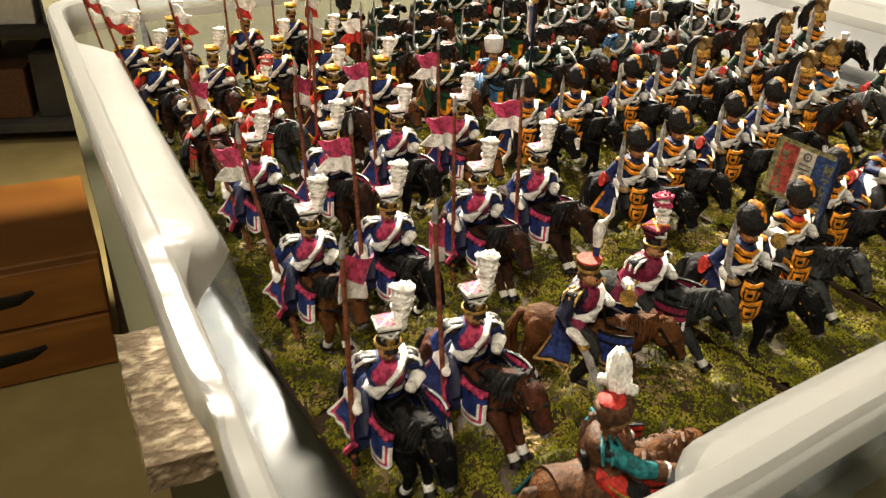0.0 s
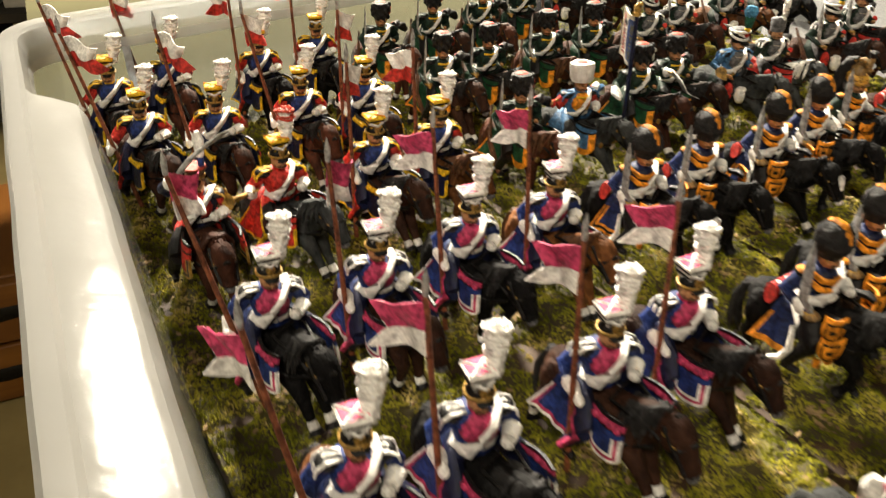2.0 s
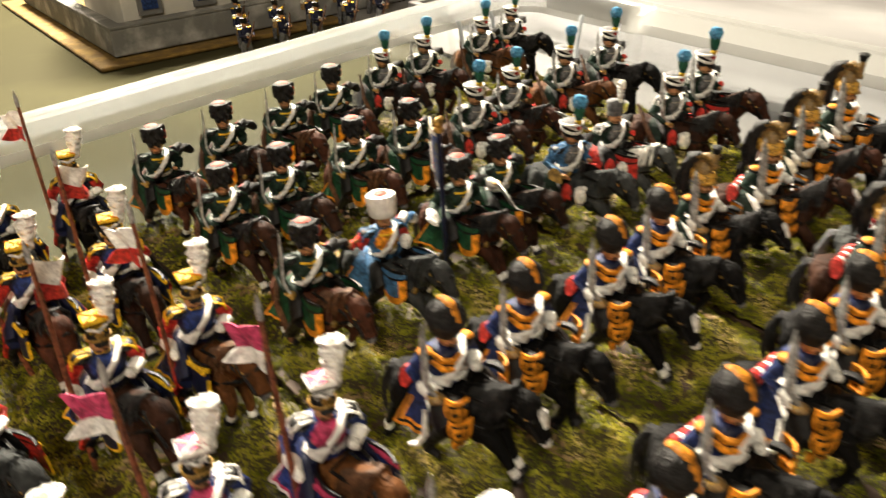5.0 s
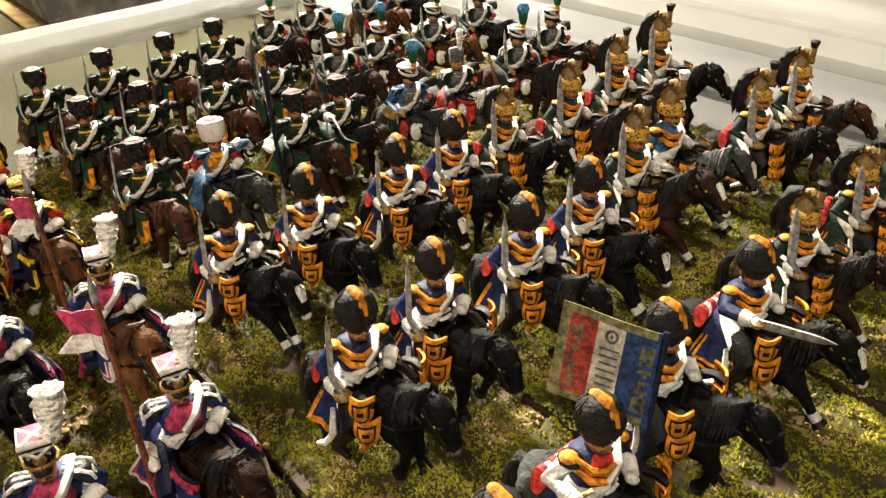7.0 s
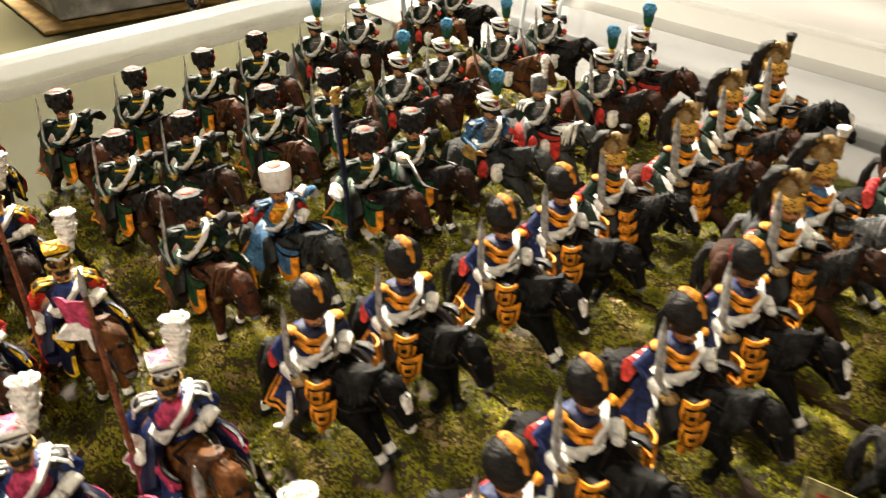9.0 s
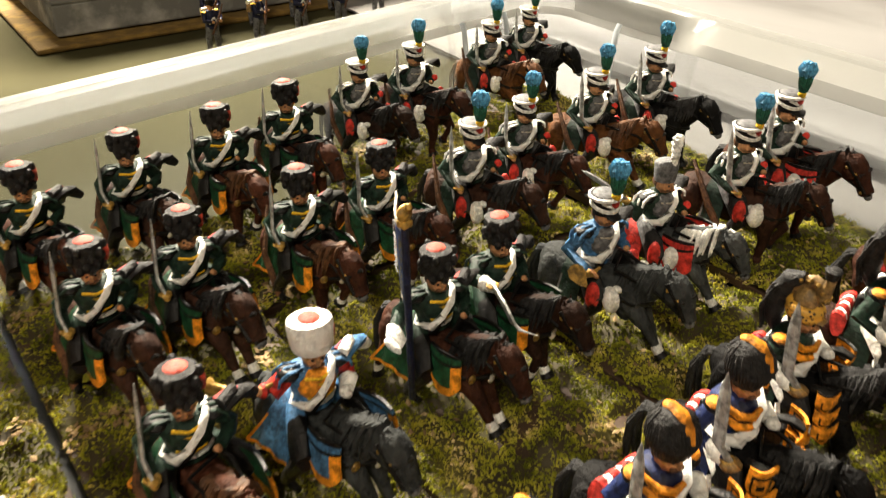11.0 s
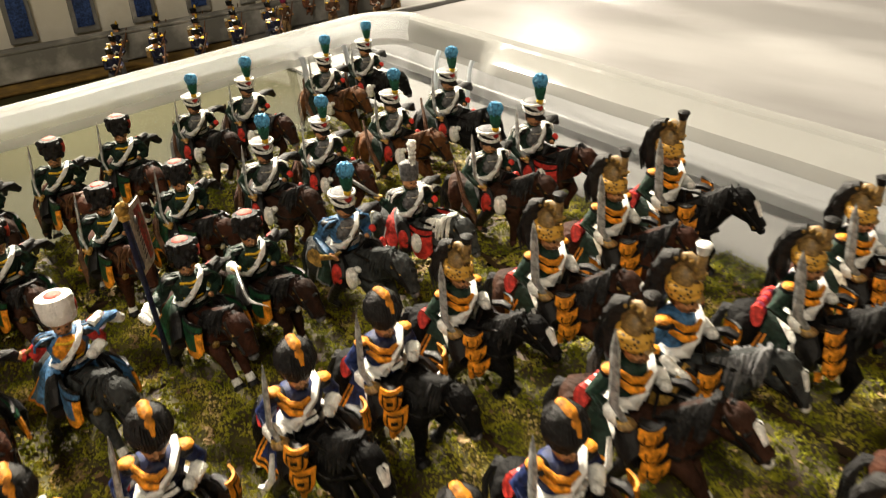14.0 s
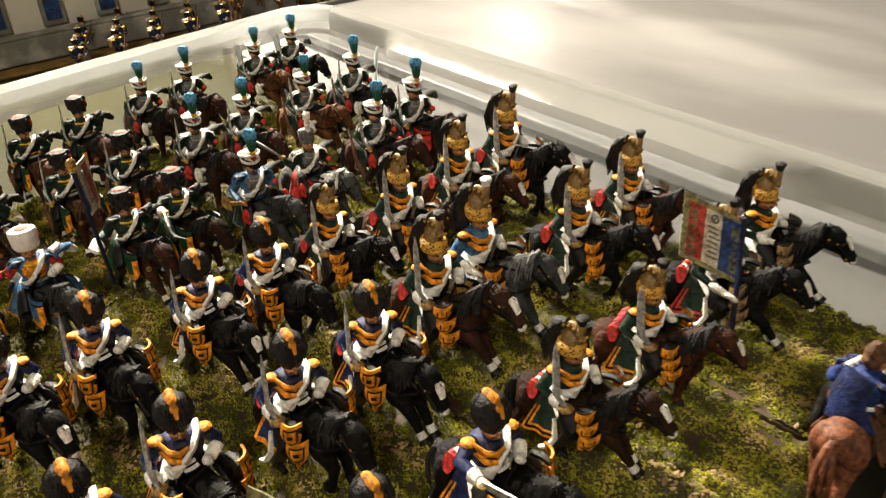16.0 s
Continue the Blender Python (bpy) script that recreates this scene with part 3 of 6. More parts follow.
# pale and dark streaks in the lid's colour stand in for reflections and shade
ground("lidclear", [(0.185, 0.180, 0.178), (0.265, 0.260, 0.258), (0.32, 0.315, 0.31), (0.39, 0.385, 0.38)], 3.4, 0.28, 0.10, stretch=(2.6, 0.8, 1), spin=-9)
lid_surface = MATS["lidclear"].node_tree.nodes["Principled BSDF"]
lid_surface.inputs["Transmission Weight"].default_value, lid_surface.inputs["IOR"].default_value = 0.35, 1.35


def grey_sheet():
    """A pale grey board on the table, right of the box, under the lid."""
    s = Shape()
    a = V((0.150, 0.715))
    w, u = V((0.489, -0.872)), V((0.872, 0.489))
    n = 24
    rows = [[(*(a - u * 0.052 + u * 1.10 * i / n + w * (1.25 * j / n - 0.38)), TABLE_Z + 0.0035 + 0.0012 * noise.noise(V((i * 0.5, j * 0.5, 3)))) for j in range(n + 1)] for i in range(n + 1)]
    s.sheet([r[::-1] for r in rows], 0.0015, lambda i, j: "grey_cloth")
    tagged(part("grey_board", s), "pale grey sheet of board lying on the table beside the box", "board")


grey_sheet()
lid()


def cork_block():
    s = Shape()
    turn = Euler((0, 0, radians(-64))).to_matrix()
    bm = bmesh.new()
    bmesh.ops.create_cube(bm, size=2.0, matrix=Matrix.Diagonal((0.030, 0.0120, 0.0042, 1)))
    bmesh.ops.subdivide_edges(bm, edges=bm.edges[:], cuts=14, use_grid_fill=True)
    for q in bm.verts:
        d = q.co.copy()
        q.co += d.normalized() * (0.0014 * noise.noise(d * 150) + 0.0009 * noise.noise(d * 420))
    bm.verts.index_update()
    s.add([V((-0.0690, 0.1800, TABLE_Z + 0.0042)) + turn @ q.co for q in bm.verts], [[q.index for q in f.verts] for f in bm.faces], "cork")
    bm.free()
    tagged(part("scenery_rock", s), "rough tan and brown carved foam rock on the mat", "scenery rock")


cork_block()


def drawer_chest():
    thing = tagged(new("drawer_chest"), "orange-brown wooden chest of drawers with dark cut-out grips", "chest of drawers")
    thing.matrix_basis = pose(-0.79, 1.005, FLOOR, 0, 0, 26)
    body = Shape()
    body.box((0, 0.171, 0.105), (0.30, 0.16, 0.105), "drawerwood", bevel=0.004)
    part("carcass", body, thing, smooth=False)
    for k in range(2):
        z = 0.055 + 0.103 * k
        front = Shape()
        front.box((0, 0.0, z), (0.296, 0.010, 0.049), "drawerwood", bevel=0.003)
        d = part("drawer", front, thing, smooth=False)
        for x in (-0.12, 0.12):
            grip = Shape()
            grip.tube([(x - 0.075, -0.0105, z + 0.012), (x - 0.05, -0.0115, z + 0.003), (x, -0.0115, z), (x + 0.05, -0.0115, z + 0.003), (x + 0.075, -0.0105, z + 0.012)], [(0.001, 0.004), (0.002, 0.010), (0.002, 0.012), (0.002, 0.010), (0.001, 0.004)], "black", 8, side=(0, 1, 0))
            part("handle", grip, d, "dark recessed grip")


drawer_chest()


def dark_shelf():
    thing = tagged(new("shelf_unit"), "dim shelf unit with dark boxes against the wall", "shelf")
    thing.matrix_basis = pose(-1.15, 2.25, FLOOR, 0, 0, 12)
    for x in (-0.7, 0.7):
        s = Shape()
        s.box((x, 0, 0.45), (0.015, 0.2, 0.45), "clutter_dark", bevel=0.003)
        part("side_panel", s, thing, smooth=False)
    for z in (0.05, 0.30, 0.75):
        s = Shape()
        s.box((0, 0, z), (0.684, 0.2, 0.012), "clutter_dark", bevel=0.003)
        part("shelf", s, thing, smooth=False)
    rng = random.Random(3)
    for z in (0.062, 0.312):
        x = -0.62
        while x < 0.55:
            w, h = rng.uniform(0.06, 0.14), rng.uniform(0.12, 0.22)
            s = Shape()
            s.box((x + w / 2, 0, h / 2), (w / 2 - 0.004, 0.15, h / 2), "whitewash" if z > 0.1 and -0.30 < x < 0.06 else rng.choice(("clutter_dark", "leather", "grey", "clutter_dark")), bevel=0.004)
            b = part("storage_carton", s, None, smooth=False)
            b.matrix_basis = thing.matrix_basis @ Matrix.Translation((0, 0, z))
            tagged(b, "pale plain carton standing on a shelf" if z > 0.1 and -0.30 < x < 0.06 else "dim plain carton standing on a shelf", "carton", "cartons on the shelf")
            x += w + 0.01


dark_shelf()

# ---- the miniatures: each casting is one plain painted mesh ----
# in a casting's own axes x is ahead, y to its left, z up from the turf


def as_horse(s):
    """Horse and harness: small and stocky, as the castings are."""
    s.put = lambda p: (p[0] * (0.86 if p[0] > 0 else 0.66), p[1] * 0.94, p[2] * 0.86)


SEAT = ((0.0140, 0.0078), (0.0216, 0.0158), (0.0250, 0.0229), (0.0268, 0.0248), (0.0344, 0.0330), (0.0352, 0.0336), (0.0370, 0.0356), (0.0400, 0.0388), (0.0600, 0.0640))


def as_rider(s):
    """The rider: long in the leg, short and broad in the body, the head large, as the castings are."""
    def put(p):
        z = p[2]
        for (a, b), (c, d) in zip(SEAT, SEAT[1:]):
            if z <= c or c == SEAT[-1][0]:
                break
        x, y = p[0] * 1.02, p[1] * (0.98 + 0.20 * min(1, max(0, (0.0262 - p[2]) / 0.003)))
        turn = radians(s.twist) * min(1, max(0, (p[2] - 0.0252) / 0.004))
        return (x * math.cos(turn) + y * math.sin(turn), y * math.cos(turn) - x * math.sin(turn), max(0.0006, b + (z - a) * (d - b) / (c - a)))
    s.put = put


def as_hat(s, wide, tall, rise=0.0):
    c, d = math.cos(radians(s.twist * 0.7)) * wide, math.sin(radians(s.twist * 0.7)) * wide
    s.put = lambda p: (p[0] * c + p[1] * d, p[1] * c - p[0] * d, 0.0367 + rise + (p[2] - 0.0380) * tall)


def horse(s, coat, mane, legs, sock="white", blaze="", bow=0.0, tack="black"):
    as_horse(s)
    mane = "manehair" if mane == "black" else mane
    body = [(-0.0240, 0.0205), (-0.0222, 0.0212), (-0.0175, 0.0211), (-0.0090, 0.0198), (0.0000, 0.0192), (0.0080, 0.0196), (0.0135, 0.0208), (0.0176, 0.0218)]
    rad = [(0.0020, 0.0024), (0.0044, 0.0050), (0.0062, 0.0068), (0.0060, 0.0066), (0.0057, 0.0064), (0.0056, 0.0069), (0.0050, 0.0066), (0.0028, 0.0040)]
    s.tube([(x, 0, z) for x, z in body], rad, coat, 14)
    for y in (-1, 1):
        s.ell((-0.0168, y * 0.0038, 0.0190), (0.0058, 0.0036, 0.0070), coat, 10, 8)
        s.ell((0.0130, y * 0.0032, 0.0190), (0.0046, 0.0030, 0.0064), coat, 10, 8)
    poll = V((0.0240, 0, 0.0326 - 0.0052 * bow))
    s.tube([(0.0106, 0, 0.0214), (0.0158, 0, 0.0254 - 0.0014 * bow), (0.0206, 0, 0.0298 - 0.0036 * bow), tuple(poll)], [(0.0042, 0.0070), (0.0036, 0.0060), (0.0031, 0.0048), (0.0025, 0.0035)], coat, 12)
    jaw, lip = poll + V((0.0046, 0, -0.0038 - 0.0012 * bow)), poll + V((0.0088 - 0.0030 * bow, 0, -0.0090 - 0.0016 * bow))
    s.tube([tuple(poll + V((-0.0014, 0, 0.0004))), tuple(poll + V((0.001, 0, -0.0006))), tuple(poll.lerp(jaw, 0.6)), tuple(jaw), tuple(jaw.lerp(lip, 0.55)), tuple(lip), tuple(lip + (lip - jaw) * 0.14)],
           [(0.0020, 0.0026), (0.0033, 0.0042), (0.0035, 0.0044), (0.0029, 0.0036), (0.0022, 0.0026), (0.0024, 0.0026), (0.0013, 0.0015)], coat, 12)
    for y in (-1, 1):  # cheek and nostril
        s.ell(poll.lerp(jaw, 0.55) + V((-0.0010, y * 0.0022, -0.0012)), (0.0026, 0.0014, 0.0026), coat, 8, 6)
        s.ell(lip + V((0.0012, y * 0.0014, 0.0004)), (0.0008, 0.0006, 0.0008), "black", 6, 4)
    for y in (-0.0011, 0.0011):
        s.tube([tuple(poll + V((0.0002, y, 0.0010))), tuple(poll + V((-0.0002, y * 1.5, 0.0036)))], [0.0008, 0.0001], coat, 6)
    if blaze:
        s.tube([tuple(poll + V((0.0040, 0, 0.0004))), tuple(jaw + V((0.0022, 0, 0.0026))), tuple(jaw.lerp(lip, 0.6) + V((0.0016, 0, 0.0018)))], [(0.0008, 0.0003), (0.0017, 0.0011), (0.0012, 0.0006)], blaze, 10)
    s.ell(lip + V((0.0008, 0, -0.0010)), (0.0015, 0.0018, 0.0013), sock if blaze else "grey")
    # mane in locks, forelock, tail
    rng = random.Random(len(coat) * 7 + int(bow * 10))
    crest = [V((0.0100, 0, 0.0272)), V((0.0158, 0, 0.0306 - 0.0026 * bow)), poll + V((-0.0016, 0, 0.0026))]
    s.tube([tuple(q) for q in crest], [0.0012, 0.0013, 0.0009], mane, 7)
    for k in range(46):
        f = rng.random()
        c = crest[0].lerp(crest[1], f * 2) if f < 0.5 else crest[1].lerp(crest[2], f * 2 - 1)
        side = rng.choice((-1, -1, 1)) * rng.uniform(0.7, 1.15)
        drop, back = rng.uniform(0.6, 1.25), rng.uniform(-0.0022, 0.0004)
        r = rng.uniform(0.00040, 0.00075)
        s.tube([tuple(c + V((0.0004, 0, 0.0008))), tuple(c + V((back * 0.3, side * 0.0022, 0.0005))), tuple(c + V((back * 0.7 + 0.0003, side * 0.0042, -0.0028 * drop))), tuple(c + V((back, side * 0.0048, -0.0070 * drop)))], [r, r * 1.15, r, r * 0.3], mane, 5)
    s.tube([tuple(poll + V((0, 0, 0.0026))), tuple(poll + V((0.0024, 0.0004, 0.0014))), tuple(poll + V((0.0038, 0, -0.0016)))], [0.0010, 0.0012, 0.0003], mane, 6)
    s.tube([(-0.0225, 0, 0.0240), (-0.0262, 0.0004, 0.0232), (-0.0285, 0.0008, 0.0180), (-0.0282, 0.0006, 0.0110), (-0.0270, 0, 0.0068)], [0.0012, 0.0016, 0.0019, 0.0014, 0.0003], mane, 8)
    for k in range(9):
        y, q = 0.0018 * math.sin(k * 2.4), 0.0016 * math.cos(k * 2.4)
        s.tube([(-0.0232, 0, 0.0240), (-0.0266 + q * 0.5, y * 0.6, 0.0226), (-0.0290 + q, y, 0.0176), (-0.0288 + q * 1.4, y * 1.3, 0.0108), (-0.0280 + q * 1.7, y * 1.4, 0.0050 + 0.0004 * k)], [0.0006, 0.0007, 0.0008, 0.0006, 0.0002], mane, 5)
    # legs: each a chain of hip, knee or hock, fetlock, hoof
    for chain in legs:
        r = (0.0037, 0.0019, 0.0012, 0.0012)
        s.tube(chain[:3], r[:3], coat, 8)
        a, b = V(chain[2]), V(chain[3])
        s.tube([tuple(a + (b - a) * -0.25), tuple(a), tuple(along(a, b, 0.6))], [0.0013, 0.0015, 0.0016], sock, 8)
        s.tube([tuple(along(a, b, 0.5)), tuple(b)], [0.0017, 0.0023], "black", 8)
    # bridle with its studs, breast strap, reins
    for y in (-1, 1):
        for q, w in ((jaw + V((-0.0010, y * 0.0030, 0.0012)), 1.0), (lip + V((-0.0012, y * 0.0023, 0.0006)), 0.9), (poll + V((0.0006, y * 0.0033, -0.0012)), 1.0)):
            s.ell(q, (0.0007 * w, 0.0005, 0.0007 * w), "brass", 6, 4)
        s.ell(poll + V((0.0022, y * 0.0024, -0.0014)), (0.0005, 0.0003, 0.0004), "black", 6, 4)
    s.tube([tuple(jaw + V((0.0004, -0.0028, 0.0008))), tuple(jaw + V((0.0026, 0, 0.0030))), tuple(jaw + V((0.0004, 0.0028, 0.0008)))], 0.0007, tack, 6, side=(0, 0, 1))
    for y in (-1, 1):
        s.tube([tuple(lip + V((0, y * 0.0015, 0.0006))), tuple(poll + V((-0.003, y * 0.0030, -0.0035))), (0.0085, y * 0.0046, 0.0285), (0.0058, 0.0035, 0.0288)], 0.0005, tack, 5)
        s.tube([tuple(poll + V((0, y * 0.0032, 0.0006))), tuple(jaw + V((-0.0006, y * 0.0031, 0.0004))), tuple(lip + V((0, y * 0.0024, 0.0006)))], 0.0006, tack, 5)
    s.tube([(0.009, -0.0064, 0.0215), (0.0156, -0.0052, 0.0198), (0.0192, 0, 0.0188), (0.0156, 0.0052, 0.0198), (0.009, 0.0064, 0.0215)], 0.0008, tack, 6, side=(0, 0, 1))


def medals(s):
    """Discs and a pale patch on the breast strap and cheek."""
    as_horse(s)
    for p, r, m in (((0.0176, -0.0040, 0.0196), 0.0013, "brass"), ((0.0180, 0.0038, 0.0196), 0.0013, "brass"), ((0.0196, 0.0010, 0.0180), 0.0012, "linen"), ((0.0178, 0.0044, 0.0168), 0.0010, "linen")):
        s.ell(p, (0.0007, r, r), m, 8, 6)


def leg_set(kind):
    if kind == 0:  # canter, off fore lifted
        return [[(0.0125, -0.0030, 0.0190), (0.0185, -0.0032, 0.0125), (0.0165, -0.0032, 0.0062), (0.0150, -0.0032, 0.0038)], [(0.0125, 0.0030, 0.0190), (0.0150, 0.0034, 0.0100), (0.0160, 0.0034, 0.0032), (0.0178, 0.0034, 0.0004)],
                [(-0.0165, -0.0034, 0.0190), (-0.0200, -0.0036, 0.0095), (-0.0165, -0.0036, 0.0035), (-0.0150, -0.0036, 0.0004)], [(-0.0165, 0.0034, 0.0190), (-0.0225, 0.0036, 0.0100), (-0.0240, 0.0036, 0.0036), (-0.0232, 0.0036, 0.0004)]]
    if kind == 1:  # gallop, both fore reaching
        return [[(0.0125, -0.0030, 0.0190), (0.0200, -0.0032, 0.0130), (0.0240, -0.0032, 0.0075), (0.0262, -0.0032, 0.0050)], [(0.0125, 0.0030, 0.0190), (0.0172, 0.0034, 0.0098), (0.0205, 0.0034, 0.0040), (0.0225, 0.0034, 0.0008)],
                [(-0.0165, -0.0034, 0.0190), (-0.0228, -0.0036, 0.0105), (-0.0262, -0.0036, 0.0040), (-0.0262, -0.0036, 0.0004)], [(-0.0165, 0.0034, 0.0190), (-0.0195, 0.0036, 0.0092), (-0.0180, 0.0036, 0.0034), (-0.0168, 0.0036, 0.0004)]]
    return [[(0.0125, -0.0030, 0.0190), (0.0140, -0.0032, 0.0100), (0.0130, -0.0032, 0.0034), (0.0142, -0.0032, 0.0004)], [(0.0125, 0.0030, 0.0190), (0.0182, 0.0034, 0.0130), (0.0150, 0.0034, 0.0075), (0.0138, 0.0034, 0.0056)],
            [(-0.0165, -0.0034, 0.0190), (-0.0205, -0.0036, 0.0095), (-0.0195, -0.0036, 0.0035), (-0.0182, -0.0036, 0.0004)], [(-0.0165, 0.0034, 0.0190), (-0.0185, 0.0036, 0.0092), (-0.0155, 0.0036, 0.0034), (-0.0142, 0.0036, 0.0004)]]


def drape(s, x0, x1, low, main, edge, inner="", point=0.0):
    """A saddle cloth hanging to `low` on both sides, with its border; its rear corners sweep back and down."""
    as_horse(s)
    n, m = 16, 12
    rows = []
    for j in range(m + 1):
        row = []
        for i in range(n * 2 + 1):
            a = i / n - 1.0
            q = abs(a)
            if q < 0.40:
                ang = q / 0.40 * 1.45
                y, z = 0.0070 * math.sin(ang), 0.0203 + 0.0074 * math.cos(ang)
            else:
                f = (q - 0.40) / 0.60
                y, z = 0.0070 + 0.0028 * f, 0.0212 - f * (0.0212 - low)
            back = 1 - j / m
            x = x0 + (x1 - x0) * j / m - point * max(0, q - 0.25) * back
            row.append((x, math.copysign(y + 0.0003 * math.sin(x * 900) * q, a) if q else 0.0, z + 0.0005 * math.cos((x - x0) * 300)))
        rows.append(row)

    def coat(j, i):
        rim = min(i, 2 * n - 1 - i, j if min(i, 2 * n - 1 - i) < n * 0.62 else 9)
        return edge if rim < 1 else (inner or main) if rim < 2 else edge if rim < 3 and inner == "black" else main

    s.sheet(rows, 0.0006, coat)


def holster(s, main, edge, trim, tiers=0, roll_paint=""):
    """The covers over the pistols before the saddle, one on each side: a bordered flap, or stacked rounded lobes."""
    as_horse(s)
    for y in (-1, 1):
        if tiers:
            n, m = 12, 14
            tall = (0.0148 if tiers > 2 else 0.0136) / tiers
            for k in range(tiers):
                wide, top = (0.0029 if tiers > 2 else 0.0030) + 0.0002 * k, 0.0306 - tall * k
                rows = []
                for i in range(n + 1):
                    f = i / n
                    w = wide * (1 - 0.55 * max(0, f - 0.45) ** 2 / 0.30)
                    rows.append([(0.0110 + 0.80 * w * (2 * j / m - 1) + 0.0006 * k + 0.0006 * math.sin(math.pi * j / m), y * (0.0084 - 0.62 * w * (2 * j / m - 1) + 0.0005 * (tiers - k) + 0.0011 * math.sin(math.pi * j / m) + 0.0008 * math.sin(2.6 * f)), top - (tall * 1.12) * f + 0.0006 * (2 * j / m - 1) ** 2) for j in range(m + 1)])

                def lobe(i, j, k=k):
                    if tiers == 2:
                        ringed = min(i, n - 1 - i, j, m - 1 - j)
                        return edge if ringed < 2 else "black" if ringed < 3 else edge if ringed < 5 else "black"
                    ringed = min(n - 1 - i, j, m - 1 - j)
                    return "black" if i == 0 or (ringed == 3 and i > 3) else edge

                s.sheet(rows, 0.0007, lobe)
            s.tube([(0.0070, y * 0.0082, 0.0290), (0.0104, y * 0.0088, 0.0294), (0.0136, y * 0.0082, 0.0288)], [0.0010, 0.0013, 0.0010], "black", 7)
            s.tube([(0.0088, y * 0.0084, 0.0150), (0.0090, y * 0.0086, 0.0124)], [(0.0006, 0.0012), (0.0006, 0.0010)], edge, 6)
            continue
        n, m = 14, 12
        rows = [[(0.0062 + 0.0108 * j / m + 0.0008 * i / n, y * (0.0066 + 0.0020 * math.sin(0.4 + i / n * 1.3) + 0.0010 * math.sin(math.pi * j / m)), 0.0282 - 0.0128 * i / n * (1 - (0.16 if trim != edge else 0.30) * abs(2 * j / m - 1) ** (4 if trim != edge else 2.5))) for j in range(m + 1)] for i in range(n + 1)]

        def flap(i, j):
            low, side = n - 1 - i, m - 1 - j if i > 5 and trim != edge else 9
            rim = min(low, side, j + 1 if i > 8 and trim != edge else 9)
            if i < 4:
                return "black" if i in (0, 3) else (roll_paint or main)
            return edge if rim == 0 or (trim == edge and min(low, m - 1 - j) < 3) else trim if rim == 1 else edge if rim == 2 and trim != main else main

        s.sheet(rows, 0.0007, flap)
        if roll_paint:
            for k in range(4):
                s.ell((0.0082 + 0.0024 * k, y * 0.0086, 0.0258), (0.0014, 0.0007, 0.0011), roll_paint, 7, 5)


def ring(c, rx, ry, k=12, tilt=0.0):
    return [(c[0] + rx * math.cos(a), c[1] + ry * math.sin(a), c[2] + tilt * math.cos(a)) for a in (2 * math.pi * i / k for i in range(k + 1))]


